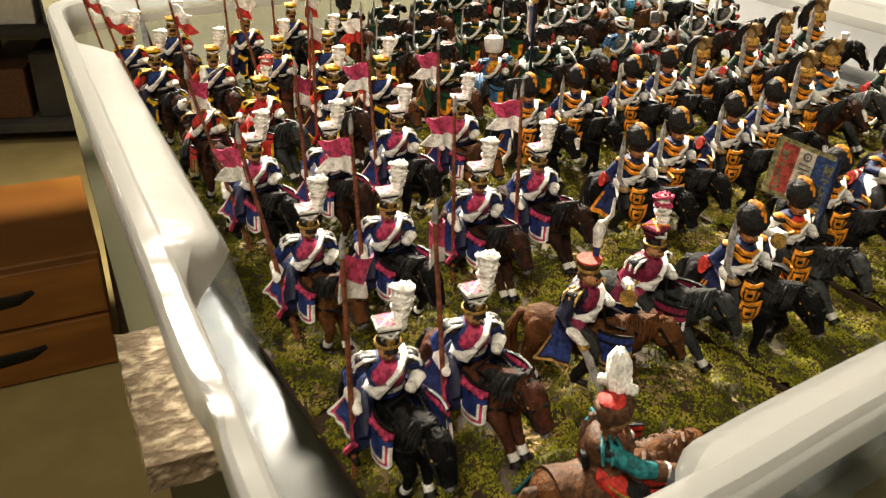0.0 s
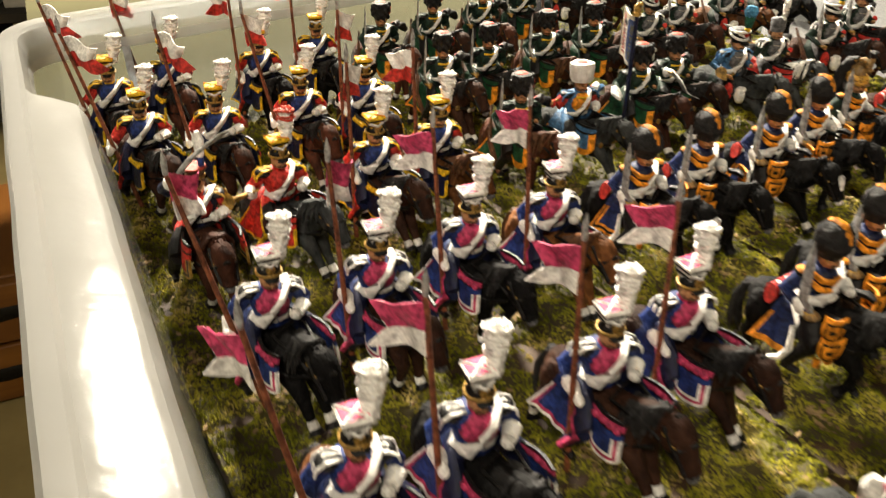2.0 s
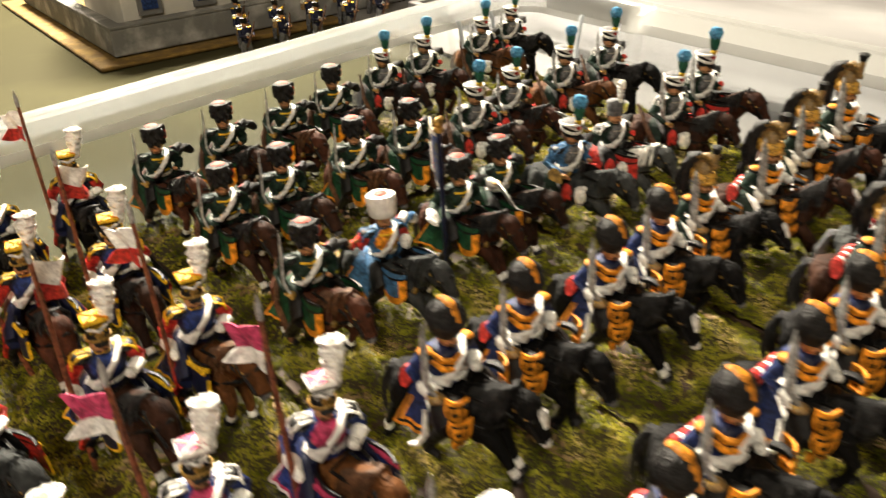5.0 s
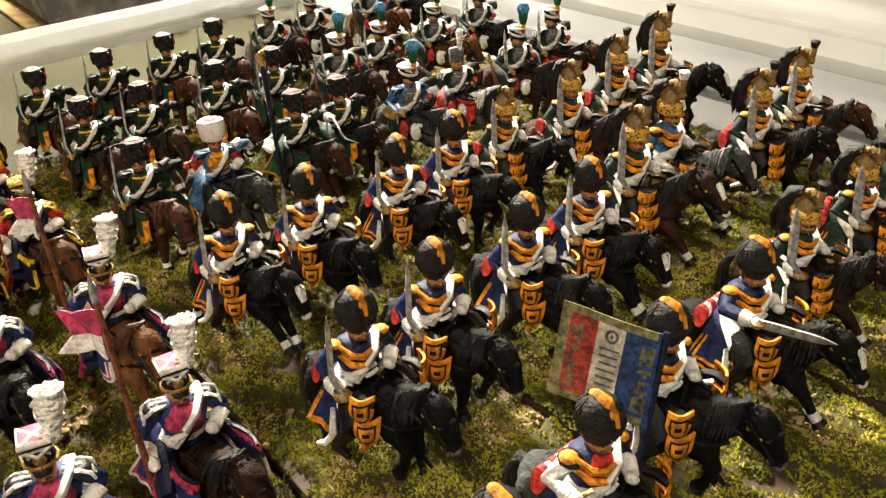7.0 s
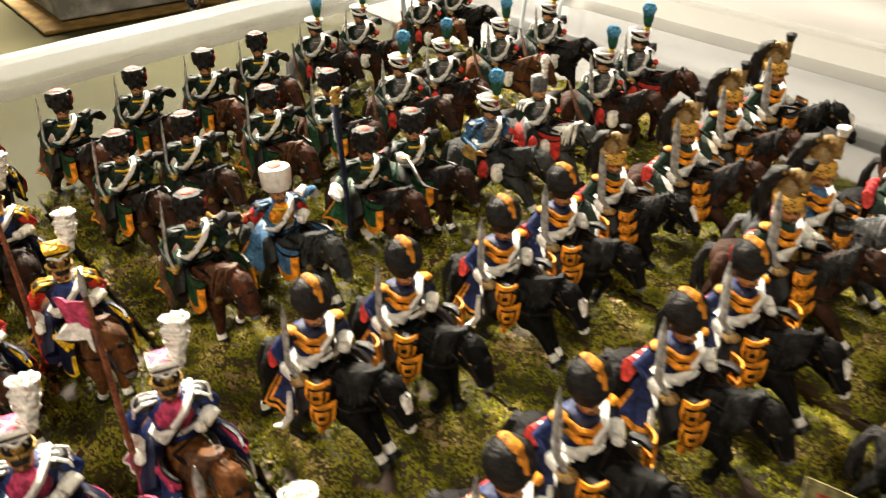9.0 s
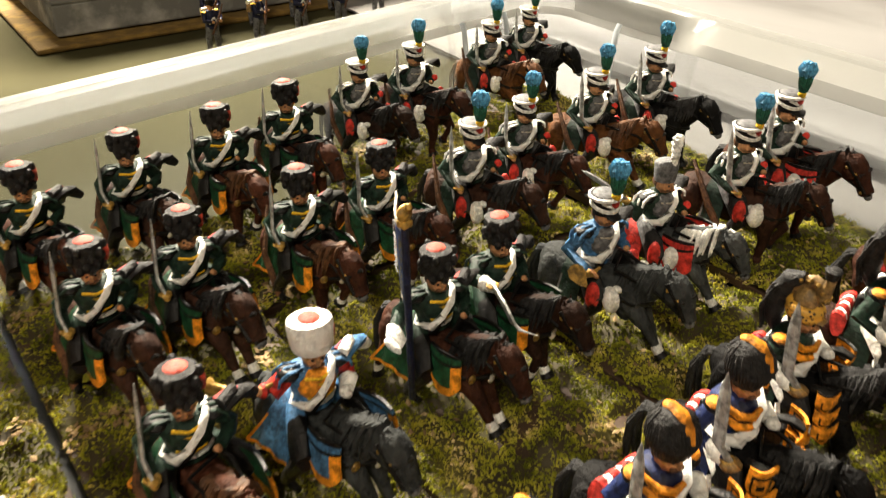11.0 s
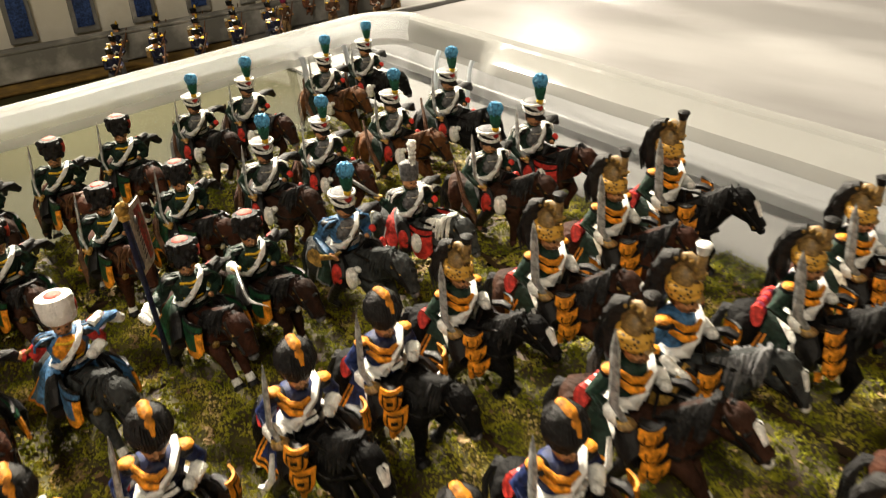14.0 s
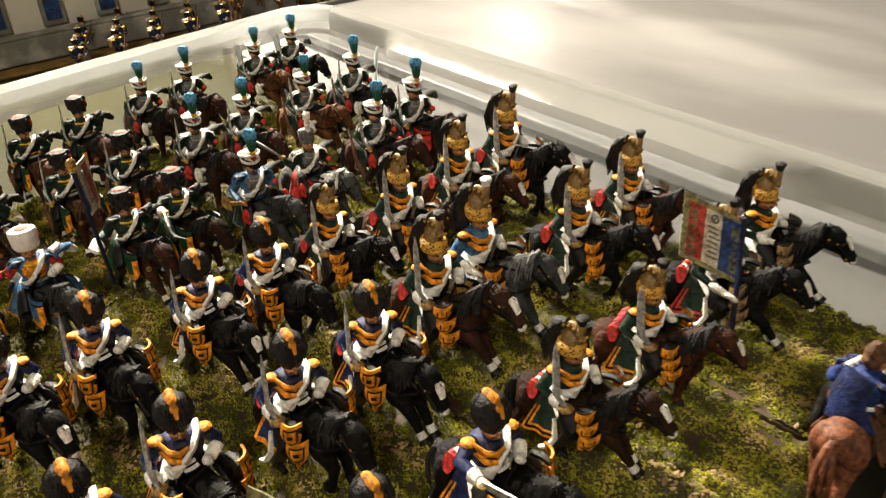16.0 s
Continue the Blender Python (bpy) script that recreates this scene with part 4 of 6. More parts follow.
def rider(s, coat, chest, breeches, stripe, belt="white", boots="black", epaulette="white", glove="white", collar="", sleeve="", waist="", wide=1.0):
    as_rider(s)
    belt = "clean_white" if belt == "white" else belt
    sleeve = sleeve or coat
    for y in (-1, 1):
        s.tube([(-0.0022, y * 0.0030, 0.0262), (0.0006, y * 0.0056, 0.0250), (0.0022, y * 0.0066, 0.0240)], [0.0024, 0.0021, 0.0018], breeches, 8)
        s.tube([(0.0014, y * 0.0060, 0.0245), (0.0044, y * 0.0074, 0.0231), (0.0060, y * 0.0080, 0.0216)], [0.0020, 0.0023, 0.0022], boots, 8)
        s.tube([(0.0058, y * 0.0078, 0.0222), (0.0036, y * 0.0084, 0.0196), (0.0014, y * 0.0086, 0.0168)], [0.0020, 0.0017, 0.0014], boots, 8)
        s.tube([(0.0026, y * 0.0085, 0.0182), (0.0012, y * 0.0086, 0.0156)], [0.0016, 0.0015], "black", 8)
        s.tube([(0.0006, y * 0.0086, 0.0154), (0.0050, y * 0.0090, 0.0150)], [(0.0011, 0.0010), (0.0007, 0.0007)], "black", 8)
        if stripe:
            s.tube([(-0.0018, y * 0.0054, 0.0256), (0.0030, y * 0.0088, 0.0234), (0.0056, y * 0.0098, 0.0216), (0.0034, y * 0.0100, 0.0194), (0.0016, y * 0.0100, 0.0168)], 0.0008, stripe, 6)
    zs = [(0.0250, 0.0038, 0.0046), (0.0268, 0.0036, 0.0043), (0.0290, 0.0039, 0.0048), (0.0315, 0.0043, 0.0058), (0.0334, 0.0036, 0.0056), (0.0346, 0.0020, 0.0026)]
    s.tube([(-0.0008, 0, z) for z, *_ in zs], [(b, a) for _, a, b in zs], coat, 12)
    s.tube([(-0.0022, 0, 0.0258), (-0.0052, 0, 0.0240)], [(0.0036, 0.0016), (0.0030, 0.0008)], coat, 8)
    if chest:
        s.ell((0.0018, 0, 0.0308), (0.0025, 0.0042, 0.0036), chest, 12, 8)
    s.tube([(0.0, 0, 0.0342), (0.0002, 0, 0.0356)], [0.0021, 0.0020], collar or coat, 10)
    # waist belt and shoulder belt
    s.tube(ring((-0.0008, 0, 0.0268), 0.0037, 0.0044), 0.0006, waist or belt, 6, side=(0, 0, 1), caps=False)
    strap = [(-0.0030, 0.0036, 0.0338), (0.0006, 0.0036, 0.0344), (0.0030, 0.0020, 0.0325), (0.0038, -0.0004, 0.0300), (0.0030, -0.0034, 0.0276), (-0.0006, -0.0048, 0.0266), (-0.0042, -0.0006, 0.0300), (-0.0034, 0.0030, 0.0335)]
    s.tube([(-0.0008 + (x + 0.0008) * 1.20, y * 1.10, z) for x, y, z in strap], [(0.0013 * wide, 0.0009)] * 8, belt, 7, side=(0.4, 0.8, 1))
    s.tube([(-0.0008 + (x + 0.0008) * 1.02, y * 0.98, z - 0.0014) for x, y, z in strap], [0.0007] * 8, "black", 6, side=(0.4, 0.8, 1))
    for k in range(3):
        for y in (-1, 1):
            s.ell((0.0034 - 0.0003 * k, y * 0.0016, 0.0322 - 0.0018 * k), (0.0003, 0.0003, 0.0003), "brass", 5, 4)
    s.box((-0.0048, -0.0012, 0.0288), (0.0008, 0.0022, 0.0015), "black", bevel=0.0003)
    # head
    s.ell((0.0008, 0, 0.0370), (0.0027, 0.0025, 0.0026), "skin", 10, 8)
    s.ell((0.0036, 0, 0.0369), (0.0007, 0.0006, 0.0009), "skin", 6, 5)
    s.ell((0.0032, 0, 0.0360), (0.0007, 0.0017, 0.0004), "leather", 8, 5)
    s.ell((-0.0006, 0, 0.0374), (0.0023, 0.0026, 0.0022), "leather", 8, 6)
    for y in (-0.0010, 0.0010):
        s.ell((0.0033, y, 0.0374), (0.0003, 0.0004, 0.0002), "black", 6, 4)
    for y in (-1, 1):
        s.ell((-0.0004, y * 0.0052, 0.0334), (0.0028, 0.0026, 0.0013), "black", 8, 6)
        if epaulette == "orange":
            s.ell((-0.0002, y * 0.0058, 0.0342), (0.0019, 0.0020, 0.0009), epaulette, 9, 6)
            continue
        for k in (-1, 0, 1):
            s.tube([(-0.0004 + 0.0014 * k, y * 0.0026, 0.0346 - 0.0003 * abs(k)), (-0.0004 + 0.0017 * k, y * 0.0056, 0.0346 - 0.0002 * abs(k)), (-0.0004 + 0.0019 * k, y * 0.0076, 0.0333), (-0.0004 + 0.0018 * k, y * 0.0080, 0.0318)], [0.0004, 0.0005, 0.0004, 0.0003], epaulette, 6)
    # bridle arm, left
    s.tube([(-0.0006, 0.0054, 0.0330), (-0.0018, 0.0080, 0.0290), (0.0020, 0.0070, 0.0284)], [0.0020, 0.0019, 0.0015], sleeve, 8)
    s.tube([(0.0008, 0.0074, 0.0284), (0.0046, 0.0052, 0.0290)], [(0.0021, 0.0019), (0.0015, 0.0014)] if glove == "white" else [0.0015, 0.0012], glove if glove == "white" else sleeve, 8)
    k = 1.0 if glove == "white" else 0.62
    s.ell((0.0054, 0.0046, 0.0291), (0.0016 * k, 0.0014 * k, 0.0014 * k), glove)


def right_arm(s, sleeve, glove, hand, elbow=(-0.0020, -0.0086, 0.0288)):
    h, e = V(hand), V(elbow)
    s.tube([(-0.0006, -0.0054, 0.0330), tuple(e), tuple(along(e, h, 0.55))], [0.0020, 0.0019, 0.0015], sleeve, 8)
    s.tube([tuple(along(e, h, 0.58)), tuple(along(e, h, 0.88))], [0.0020, 0.0014] if glove == "white" else [0.0016, 0.0013], glove if glove == "white" else sleeve, 8)
    if glove == "gilt":
        s.tube([tuple(along(e, h, 0.55)), tuple(along(e, h, 0.85))], [0.0020, 0.0016], "white", 8)
        glove = "oldgold"
        s.tube(ring(tuple(h), 0.0017, 0.0017, 10, 0.0004), 0.0006, "oldgold", 6, side=(0, 0, 1), caps=False)
    k = 1.0 if glove == "white" else 0.8
    s.ell(h, (0.0015 * k, 0.0013 * k, 0.0013 * k), glove)


def lance(s, top, low, lean=(0.0, 0.0), fly=(-0.9, -0.4), size=1.0):
    foot, tip = V((0.0035 - 0.3 * lean[0], -0.0092 - 0.3 * lean[1], 0.0102)), V((0.0035 + lean[0], -0.0092 + lean[1], 0.0585))
    s.tube([tuple(foot), tuple(tip)], [0.00068, 0.00055], "lancewood", 8)
    s.tube([tuple(tip), tuple(tip + V((0, 0, 0.0008))), tuple(tip + V((0, 0, 0.0025))), tuple(tip + V((0, 0, 0.0046)))], [0.0006, 0.0007, (0.0007, 0.0005), 0.0001], "steel", 8)
    way = V((*fly, 0)).normalized()
    cross = V((-way.y, way.x, 0))
    n, m = 10, 8
    rows = []
    for i in range(n + 1):
        f = i / n
        row = []
        for j in range(m + 1):
            g = j / m
            d = 0.0112 * size * f * (0.66 + 0.34 * abs(g - 0.5) * 2)
            z = -0.0012 - 0.0082 * size * g - 0.0016 * f * f * (1 - g)
            p = tip + (foot - tip).normalized() * (-z) + way * d + cross * (0.0016 * math.sin(f * 5.5 + g * 1.6))
            row.append(tuple(p + V((0, 0, -0.0010 * f + 0.0006 * math.sin(f * 7)))))
        rows.append(row)
    s.sheet(rows, 0.00035, lambda i, j: top if j < m / 2 else low)


def czapka(s, crown, top, brass="brass", plume="white", tip=""):
    """A lancer's square-topped cap with its tall plume on the left."""
    as_hat(s, 1.0, 1.12)
    s.tube([(0.0006, 0, 0.0382), (0.0006, 0, 0.0394), (0.0004, 0, 0.0402)], [0.0027, 0.0028, 0.0020], "black", 12)
    s.tube(ring((0.0006, 0, 0.0386), 0.0030, 0.0029), 0.0004, brass, 6, side=(0, 0, 1), caps=False)
    s.ell((0.0030, 0, 0.0398), (0.0005, 0.0012, 0.0012), brass, 8, 6)
    s.tube([(0.0028, 0, 0.0384), (0.0046, 0, 0.0378)], [(0.0020, 0.0005), (0.0013, 0.0003)], "black", 8)
    r45 = Euler((0, 0, radians(45))).to_matrix()
    low = [V(p) * 1.0 for p in ((1, 0, 0), (0, 1, 0), (-1, 0, 0), (0, -1, 0))]
    verts = [V((0.0004, 0, 0.0396)) + r45 @ (p * 0.0026) for p in low] + [V((-0.0002, 0, 0.0426)) + r45 @ (p * 0.0036) for p in low] + [V((-0.0003, 0, 0.0433)) + r45 @ (p * 0.0036) for p in low]
    side = [(0, 1, 5, 4), (1, 2, 6, 5), (2, 3, 7, 6), (3, 0, 4, 7)]
    s.add(verts, side + [tuple(x + 4 for x in f) for f in side], crown)
    s.add(verts[8:], [(0, 1, 2, 3)], top)
    c = V((0, 0, 0.0428))
    q = [c + r45 @ (p * 0.0038) for p in low]
    piping = crown if crown != top else "white"
    for z, k in ((0.0420, 0.0035), (0.0408, 0.0032)):
        o = [V((0, 0, z)) + r45 @ (p * k) for p in low]
        s.tube([tuple(p) for p in o + o[:1]], 0.00025, "black", 5, side=(0, 0, 1), caps=False)
    s.tube([tuple(p) for p in q + q[:1]], 0.00045, plume if crown == "white" else crown, 5, side=(0, 0, 1), caps=False)
    for a, b in ((0, 2), (1, 3)):
        s.tube([tuple(q[a] + V((0, 0, 0.0004))), tuple(q[b] + V((0, 0, 0.0004)))], 0.0004, "white" if plume == "white" and crown == "white" else "orange", 5, side=(0, 0, 1))
    s.tube([(0.0020, 0.0024, 0.0415), (0.0036, 0.0, 0.0409), (0.0020, -0.0024, 0.0415)], 0.0004, piping, 5, side=(0, 0, 1))
    feather(s, (0.0006, 0.0026, 0.0412), (-0.0020, 0.0044, 0.0500), plume, tip, 0.0027)


def feather(s, a, b, name, tip="", r=0.0020):
    """A bushy plume, widening upwards, in many fine ragged ruffles."""
    rng = random.Random(int((a[0] + b[2]) * 1e6))
    a, b = V(a), V(b)
    s.tube([tuple(a), tuple(a.lerp(b, 0.4)), tuple(a.lerp(b, 0.9)), tuple(b)], [r * 0.42, r * 0.55, r * 0.80, r * 0.5], name, 9)
    tiers = 10
    for k in range(tiers):
        f = (k + 0.4) / tiers
        w = r * (0.48 + 0.52 * f) * rng.uniform(0.92, 1.08)
        paintname = tip if tip and f > 0.70 else name
        n = 16
        tilt, turn = rng.uniform(-0.0006, 0.0006), rng.uniform(0, 6)
        loop = []
        for t in (6.283 * i / n for i in range(n)):
            q = w * rng.uniform(0.78, 1.10)
            loop.append(a.lerp(b, f) + V((math.cos(t) * q, math.sin(t) * q, tilt * math.cos(t - turn) + rng.uniform(-0.00025, 0.00025))))
        thick = [rng.uniform(0.00028, 0.00056) for _ in range(n)]
        s.tube([tuple(q) for q in loop + loop[:1]], thick + thick[:1], paintname, 6, side=(0, 0, 1), caps=False)
    for k in range(9):
        t = 2.4 * k
        q = r * 0.75 * rng.random() ** 0.5
        s.ell(b + V((math.cos(t) * q, math.sin(t) * q, rng.uniform(-0.0004, 0.0003))), (0.0007, 0.0006, 0.0006), tip or name, 6, 5)


def busby(s, name, top, bag=True):
    """A chasseur's fur cap, wider above, with its cloth top."""
    as_hat(s, 1.12, 0.98)
    s.tube([(0.0006, 0, 0.0382), (0.0005, 0, 0.0400), (0.0003, 0, 0.0430), (0.0001, 0, 0.0448), (0.0001, 0, 0.0453)], [0.0027, 0.0031, 0.0035, 0.0034, 0.0024], name, 14)
    if name == "white":
        s.tube([(0.0006, 0, 0.0384), (0.0005, 0, 0.0396), (0.0003, 0, 0.0440), (0.0001, 0, 0.0452), (0.0001, 0, 0.0455)], [0.0034, 0.0039, 0.0042, 0.0040, 0.0030], "clean_white", 18)
    for k in range(26 if name != "white" else 0):
        t, z = k * 2.4, 0.0388 + (k % 6) * 0.0011
        w = 0.0029 + (z - 0.038) * 0.10
        s.ell((0.0004 + w * math.cos(t), w * math.sin(t), z), (0.0009, 0.0009, 0.0013), name, 6, 4)
    s.ell((0.0001, 0, 0.0453 if name != "white" else 0.0455), (0.0020, 0.0020, 0.0005), top, 12, 6)
    if bag:
        s.ell((0.0010, 0.0035, 0.0420), (0.0012, 0.0008, 0.0026), top, 8, 6)
    s.tube([(0.0018, -0.0022, 0.0380), (0.0026, 0, 0.0352), (0.0018, 0.0022, 0.0380)], 0.0004, "brass", 5, side=(1, 0, 0))


def bearskin(s, patch="orange"):
    """A grenadier's tall fur cap with a cloth patch at the crown behind and a cord."""
    as_hat(s, 1.10, 0.90, -0.0006)
    s.tube([(0.0006, 0, 0.0382), (0.0008, 0, 0.0402), (0.0007, 0, 0.0436), (0.0002, 0, 0.0462), (-0.0002, 0, 0.0474), (-0.0002, 0, 0.0477)], [0.0028, 0.0034, 0.0037, 0.0032, 0.0020, 0.0006], "fur", 14)
    for k in range(44):
        t = 6.283 * k / 44
        q = 0.0002 * ((k * 7) % 5)
        s.tube([(0.0000 + 0.0018 * math.cos(t), 0.0018 * math.sin(t), 0.0474 - q), (0.0004 + 0.0036 * math.cos(t), 0.0036 * math.sin(t), 0.0452 - q), (0.0007 + 0.0040 * math.cos(t), 0.0040 * math.sin(t), 0.0424), (0.0007 + 0.0036 * math.cos(t), 0.0036 * math.sin(t), 0.0396 + q)], [0.0003, 0.0004, 0.0004, 0.0001], "fur", 4)
    s.ell((-0.0006, 0.0002, 0.0473), (0.0015, 0.0012, 0.0009), patch, 10, 6)
    s.tube([(-0.0006, 0, 0.0480), (0.0018, 0, 0.0478), (0.0036, 0, 0.0458), (0.0046, 0, 0.0434)], [(0.0010, 0.0006), (0.0012, 0.0006), (0.0009, 0.0006), (0.0004, 0.0004)], patch, 8)
    s.tube([(0.0016, -0.0022, 0.0380), (0.0026, 0, 0.0352), (0.0016, 0.0022, 0.0380)], 0.0004, "brass", 5, side=(1, 0, 0))


def helmet(s):
    """A dragoon's brass helmet: spotted fur turban, tall crest with a tuft in front, black horsehair behind."""
    as_hat(s, 1.02, 1.12, 0.0007)
    s.ell((0.0000, 0, 0.0402), (0.0029, 0.0026, 0.0034), "oldgold", 12, 8)
    for z, r in ((0.0384, 0.0029), (0.0395, 0.0029)):
        s.tube(ring((0.0002, 0, z), r * 1.02, r * 0.98, 16, -0.0004), 0.0011, "turban", 8, side=(0, 0, 1), caps=False)
    s.ell((0.0026, 0, 0.0394), (0.0011, 0.0021, 0.0013), "turban", 10, 7)
    s.tube([(0.0030, 0, 0.0381), (0.0048, 0, 0.0374)], [(0.0020, 0.0005), (0.0013, 0.0003)], "oldgold", 8)
    s.tube([(0.0030, 0, 0.0416), (0.0030, 0, 0.0440), (0.0010, 0, 0.0449), (-0.0018, 0, 0.0440), (-0.0040, 0, 0.0412)], [(0.0008, 0.0016), (0.0010, 0.0018), (0.0009, 0.0016), (0.0009, 0.0014), (0.0008, 0.0010)], "oldgold", 9)
    for k in range(5):
        a = 0.35 + 0.42 * k
        c = V((0.0002 + 0.0040 * math.cos(a), 0, 0.0408 + 0.0044 * math.sin(a)))
        s.tube([tuple(c + V((0, -0.0016, 0))), tuple(c + V((0.0004, 0, 0.0004))), tuple(c + V((0, 0.0016, 0)))], 0.0004, "brass", 5, side=(0, 0, 1))
    s.tube([(0.0032, 0, 0.0440), (0.0037, 0, 0.0460), (0.0036, 0, 0.0472)], [0.0013, 0.0010, 0.0011], "oldgold", 9)
    s.tube([(0.0036, 0, 0.0468), (0.0036, 0, 0.0474), (0.0037, 0, 0.0486), (0.0037, 0, 0.0489)], [0.0012, 0.0013, 0.0018, 0.0014], s.tuft, 10)
    s.tube([(-0.0010, 0, 0.0452), (-0.0040, 0, 0.0438), (-0.0058, 0, 0.0396), (-0.0058, 0, 0.0350), (-0.0048, 0, 0.0318)], [(0.0011, 0.0012), (0.0022, 0.0020), (0.0030, 0.0024), (0.0026, 0.0020), (0.0010, 0.0008)], s.tail, 9)
    for k in range(11):
        y = 0.0028 * math.sin(1.9 * k)
        s.tube([(-0.0022, y * 0.5, 0.0452), (-0.0058 - 0.0004 * (k % 3), y * 0.8, 0.0418), (-0.0076, y, 0.0372), (-0.0066, y * 1.05, 0.0318 + 0.0005 * (k % 4))], [0.0004, 0.0006, 0.0006, 0.0002], s.tail, 5)
    s.tube([(0.0014, -0.0028, 0.0380), (0.0030, 0, 0.0350), (0.0014, 0.0028, 0.0380)], 0.0007, "oldgold", 6, side=(1, 0, 0))


def shako(s, body="black", band="white", low="plumegreen", high="turquoise"):
    """A flared cap with pale bands and a plume in front that widens to its two-coloured head."""
    as_hat(s, 1.06, 1.12)
    s.tube([(0.0005, 0, 0.0378), (0.0004, 0, 0.0406), (0.0002, 0, 0.0420), (0.0002, 0, 0.0424)], [0.0028, 0.0031, 0.0036, 0.0034], body, 14)
    s.tube([(0.0002, 0, 0.0420), (0.0002, 0, 0.0427)], [0.0036, 0.0026], "grey", 14)
    s.tube(ring((0.0003, 0, 0.0418), 0.0036, 0.0036, 14), 0.00055, band, 6, side=(0, 0, 1), caps=False)
    s.tube(ring((0.0004, 0, 0.0398), 0.0033, 0.0032, 14, -0.0008), 0.0005, band, 6, side=(0, 0, 1), caps=False)
    s.tube([(0.0020, -0.0026, 0.0412), (0.0036, -0.0006, 0.0402), (0.0036, 0.0006, 0.0402), (0.0020, 0.0026, 0.0412)], 0.0005, band, 5, side=(0, 0, 1))
    s.ell((0.0037, 0, 0.0410), (0.0006, 0.0012, 0.0012), "red", 8, 6)
    s.tube([(0.0026, 0, 0.0382), (0.0050, 0, 0.0374)], [(0.0023, 0.0005), (0.0015, 0.0003)], "black", 8)
    s.ell((0.0036, 0, 0.0428), (0.0012, 0.0011, 0.0012), "yellow", 8, 6)
    s.tube([(0.0036, 0, 0.0434), (0.0037, 0, 0.0455), (0.0037, 0, 0.0480)], [0.0009, 0.0013, 0.0017], low, 10)
    s.tube([(0.0037, 0, 0.0476), (0.0037, 0, 0.0496), (0.0037, 0, 0.0506)], [0.0017, 0.0020, 0.0015], high, 10)
    for k in range(18):
        a, q = 0.349 * k, 0.0003 * (k % 3)
        c, d = math.cos(a), math.sin(a)
        s.tube([(0.0037 + 0.0009 * c, 0.0009 * d, 0.0436), (0.0037 + 0.0014 * c, 0.0014 * d, 0.0456), (0.0037 + 0.0018 * c, 0.0018 * d, 0.0480 + q)], [0.0003, 0.0004, 0.0002], low, 5)
        s.tube([(0.0037 + 0.0017 * c, 0.0017 * d, 0.0474 + q), (0.0037 + 0.0021 * c, 0.0021 * d, 0.0493), (0.0037 + 0.0017 * c, 0.0017 * d, 0.0508 - q)], [0.0004, 0.0006, 0.0003], high, 5)
    for k in range(7):
        s.ell((0.0037 + 0.0010 * math.cos(2.4 * k), 0.0010 * math.sin(2.4 * k), 0.0505 + 0.0002 * (k % 3)), (0.0007, 0.0007, 0.0005), high, 6, 5)


def sword(s, hand, tip, curve=0.0, width=0.0010):
    h, t = V(hand), V(tip)
    bend = V((0.6, -0.2, 0.3)).normalized() * curve
    pts = [along(h, t, k / 6) + bend * math.sin(math.pi * k / 6) for k in range(7)]
    s.tube([tuple(p) for p in pts], [(width * 0.5, width)] * 5 + [(width * 0.4, width * 0.8), (0.0001, 0.0001)], "steel", 6, side=(0, 1, 0.2))
    s.tube(ring(tuple(h), 0.0013, 0.0013, 8), 0.0004, "brass", 5, side=(0, 0, 1), caps=False)


def scabbard(s):
    s.tube([(-0.0010, 0.0088, 0.0225), (-0.0058, 0.0096, 0.0165), (-0.0120, 0.0092, 0.0110)], [0.0007, 0.0008, 0.0005], "steel", 6)


def sling(s):
    s.tube([(0.0006, -0.0086, 0.0236), (0.0018, -0.0100, 0.0205), (0.0002, -0.0106, 0.0178), (-0.0024, -0.0108, 0.0165)], [0.0005, 0.0008, 0.0008, 0.0005], "white", 7)


def carbine(s):
    s.tube([(0.0030, -0.0092, 0.0150), (-0.0040, -0.0086, 0.0230), (-0.0105, -0.0072, 0.0300)], [0.0009, 0.0008, 0.0005], "leather", 6)


def trumpet(s, hand, ahead):
    h = V(hand)
    s.tube([tuple(h + V((0.0005, 0.003, 0.001))), tuple(h), tuple(h + V(ahead) * 0.7), tuple(h + V(ahead) * 0.9), tuple(h + V(ahead))], [0.0005, 0.0006, 0.0008, 0.0014, 0.0024], "brass", 10)


def roll(s, main, stripe):
    for k in range(7):
        y = -0.0060 + 0.0017 * k
        s.tube([(-0.0082, y, 0.0255), (-0.0082, y + 0.0017, 0.0255)], 0.0014 if k % 2 else 0.0016, stripe if k % 2 else main, 10, side=(1, 0, 0))


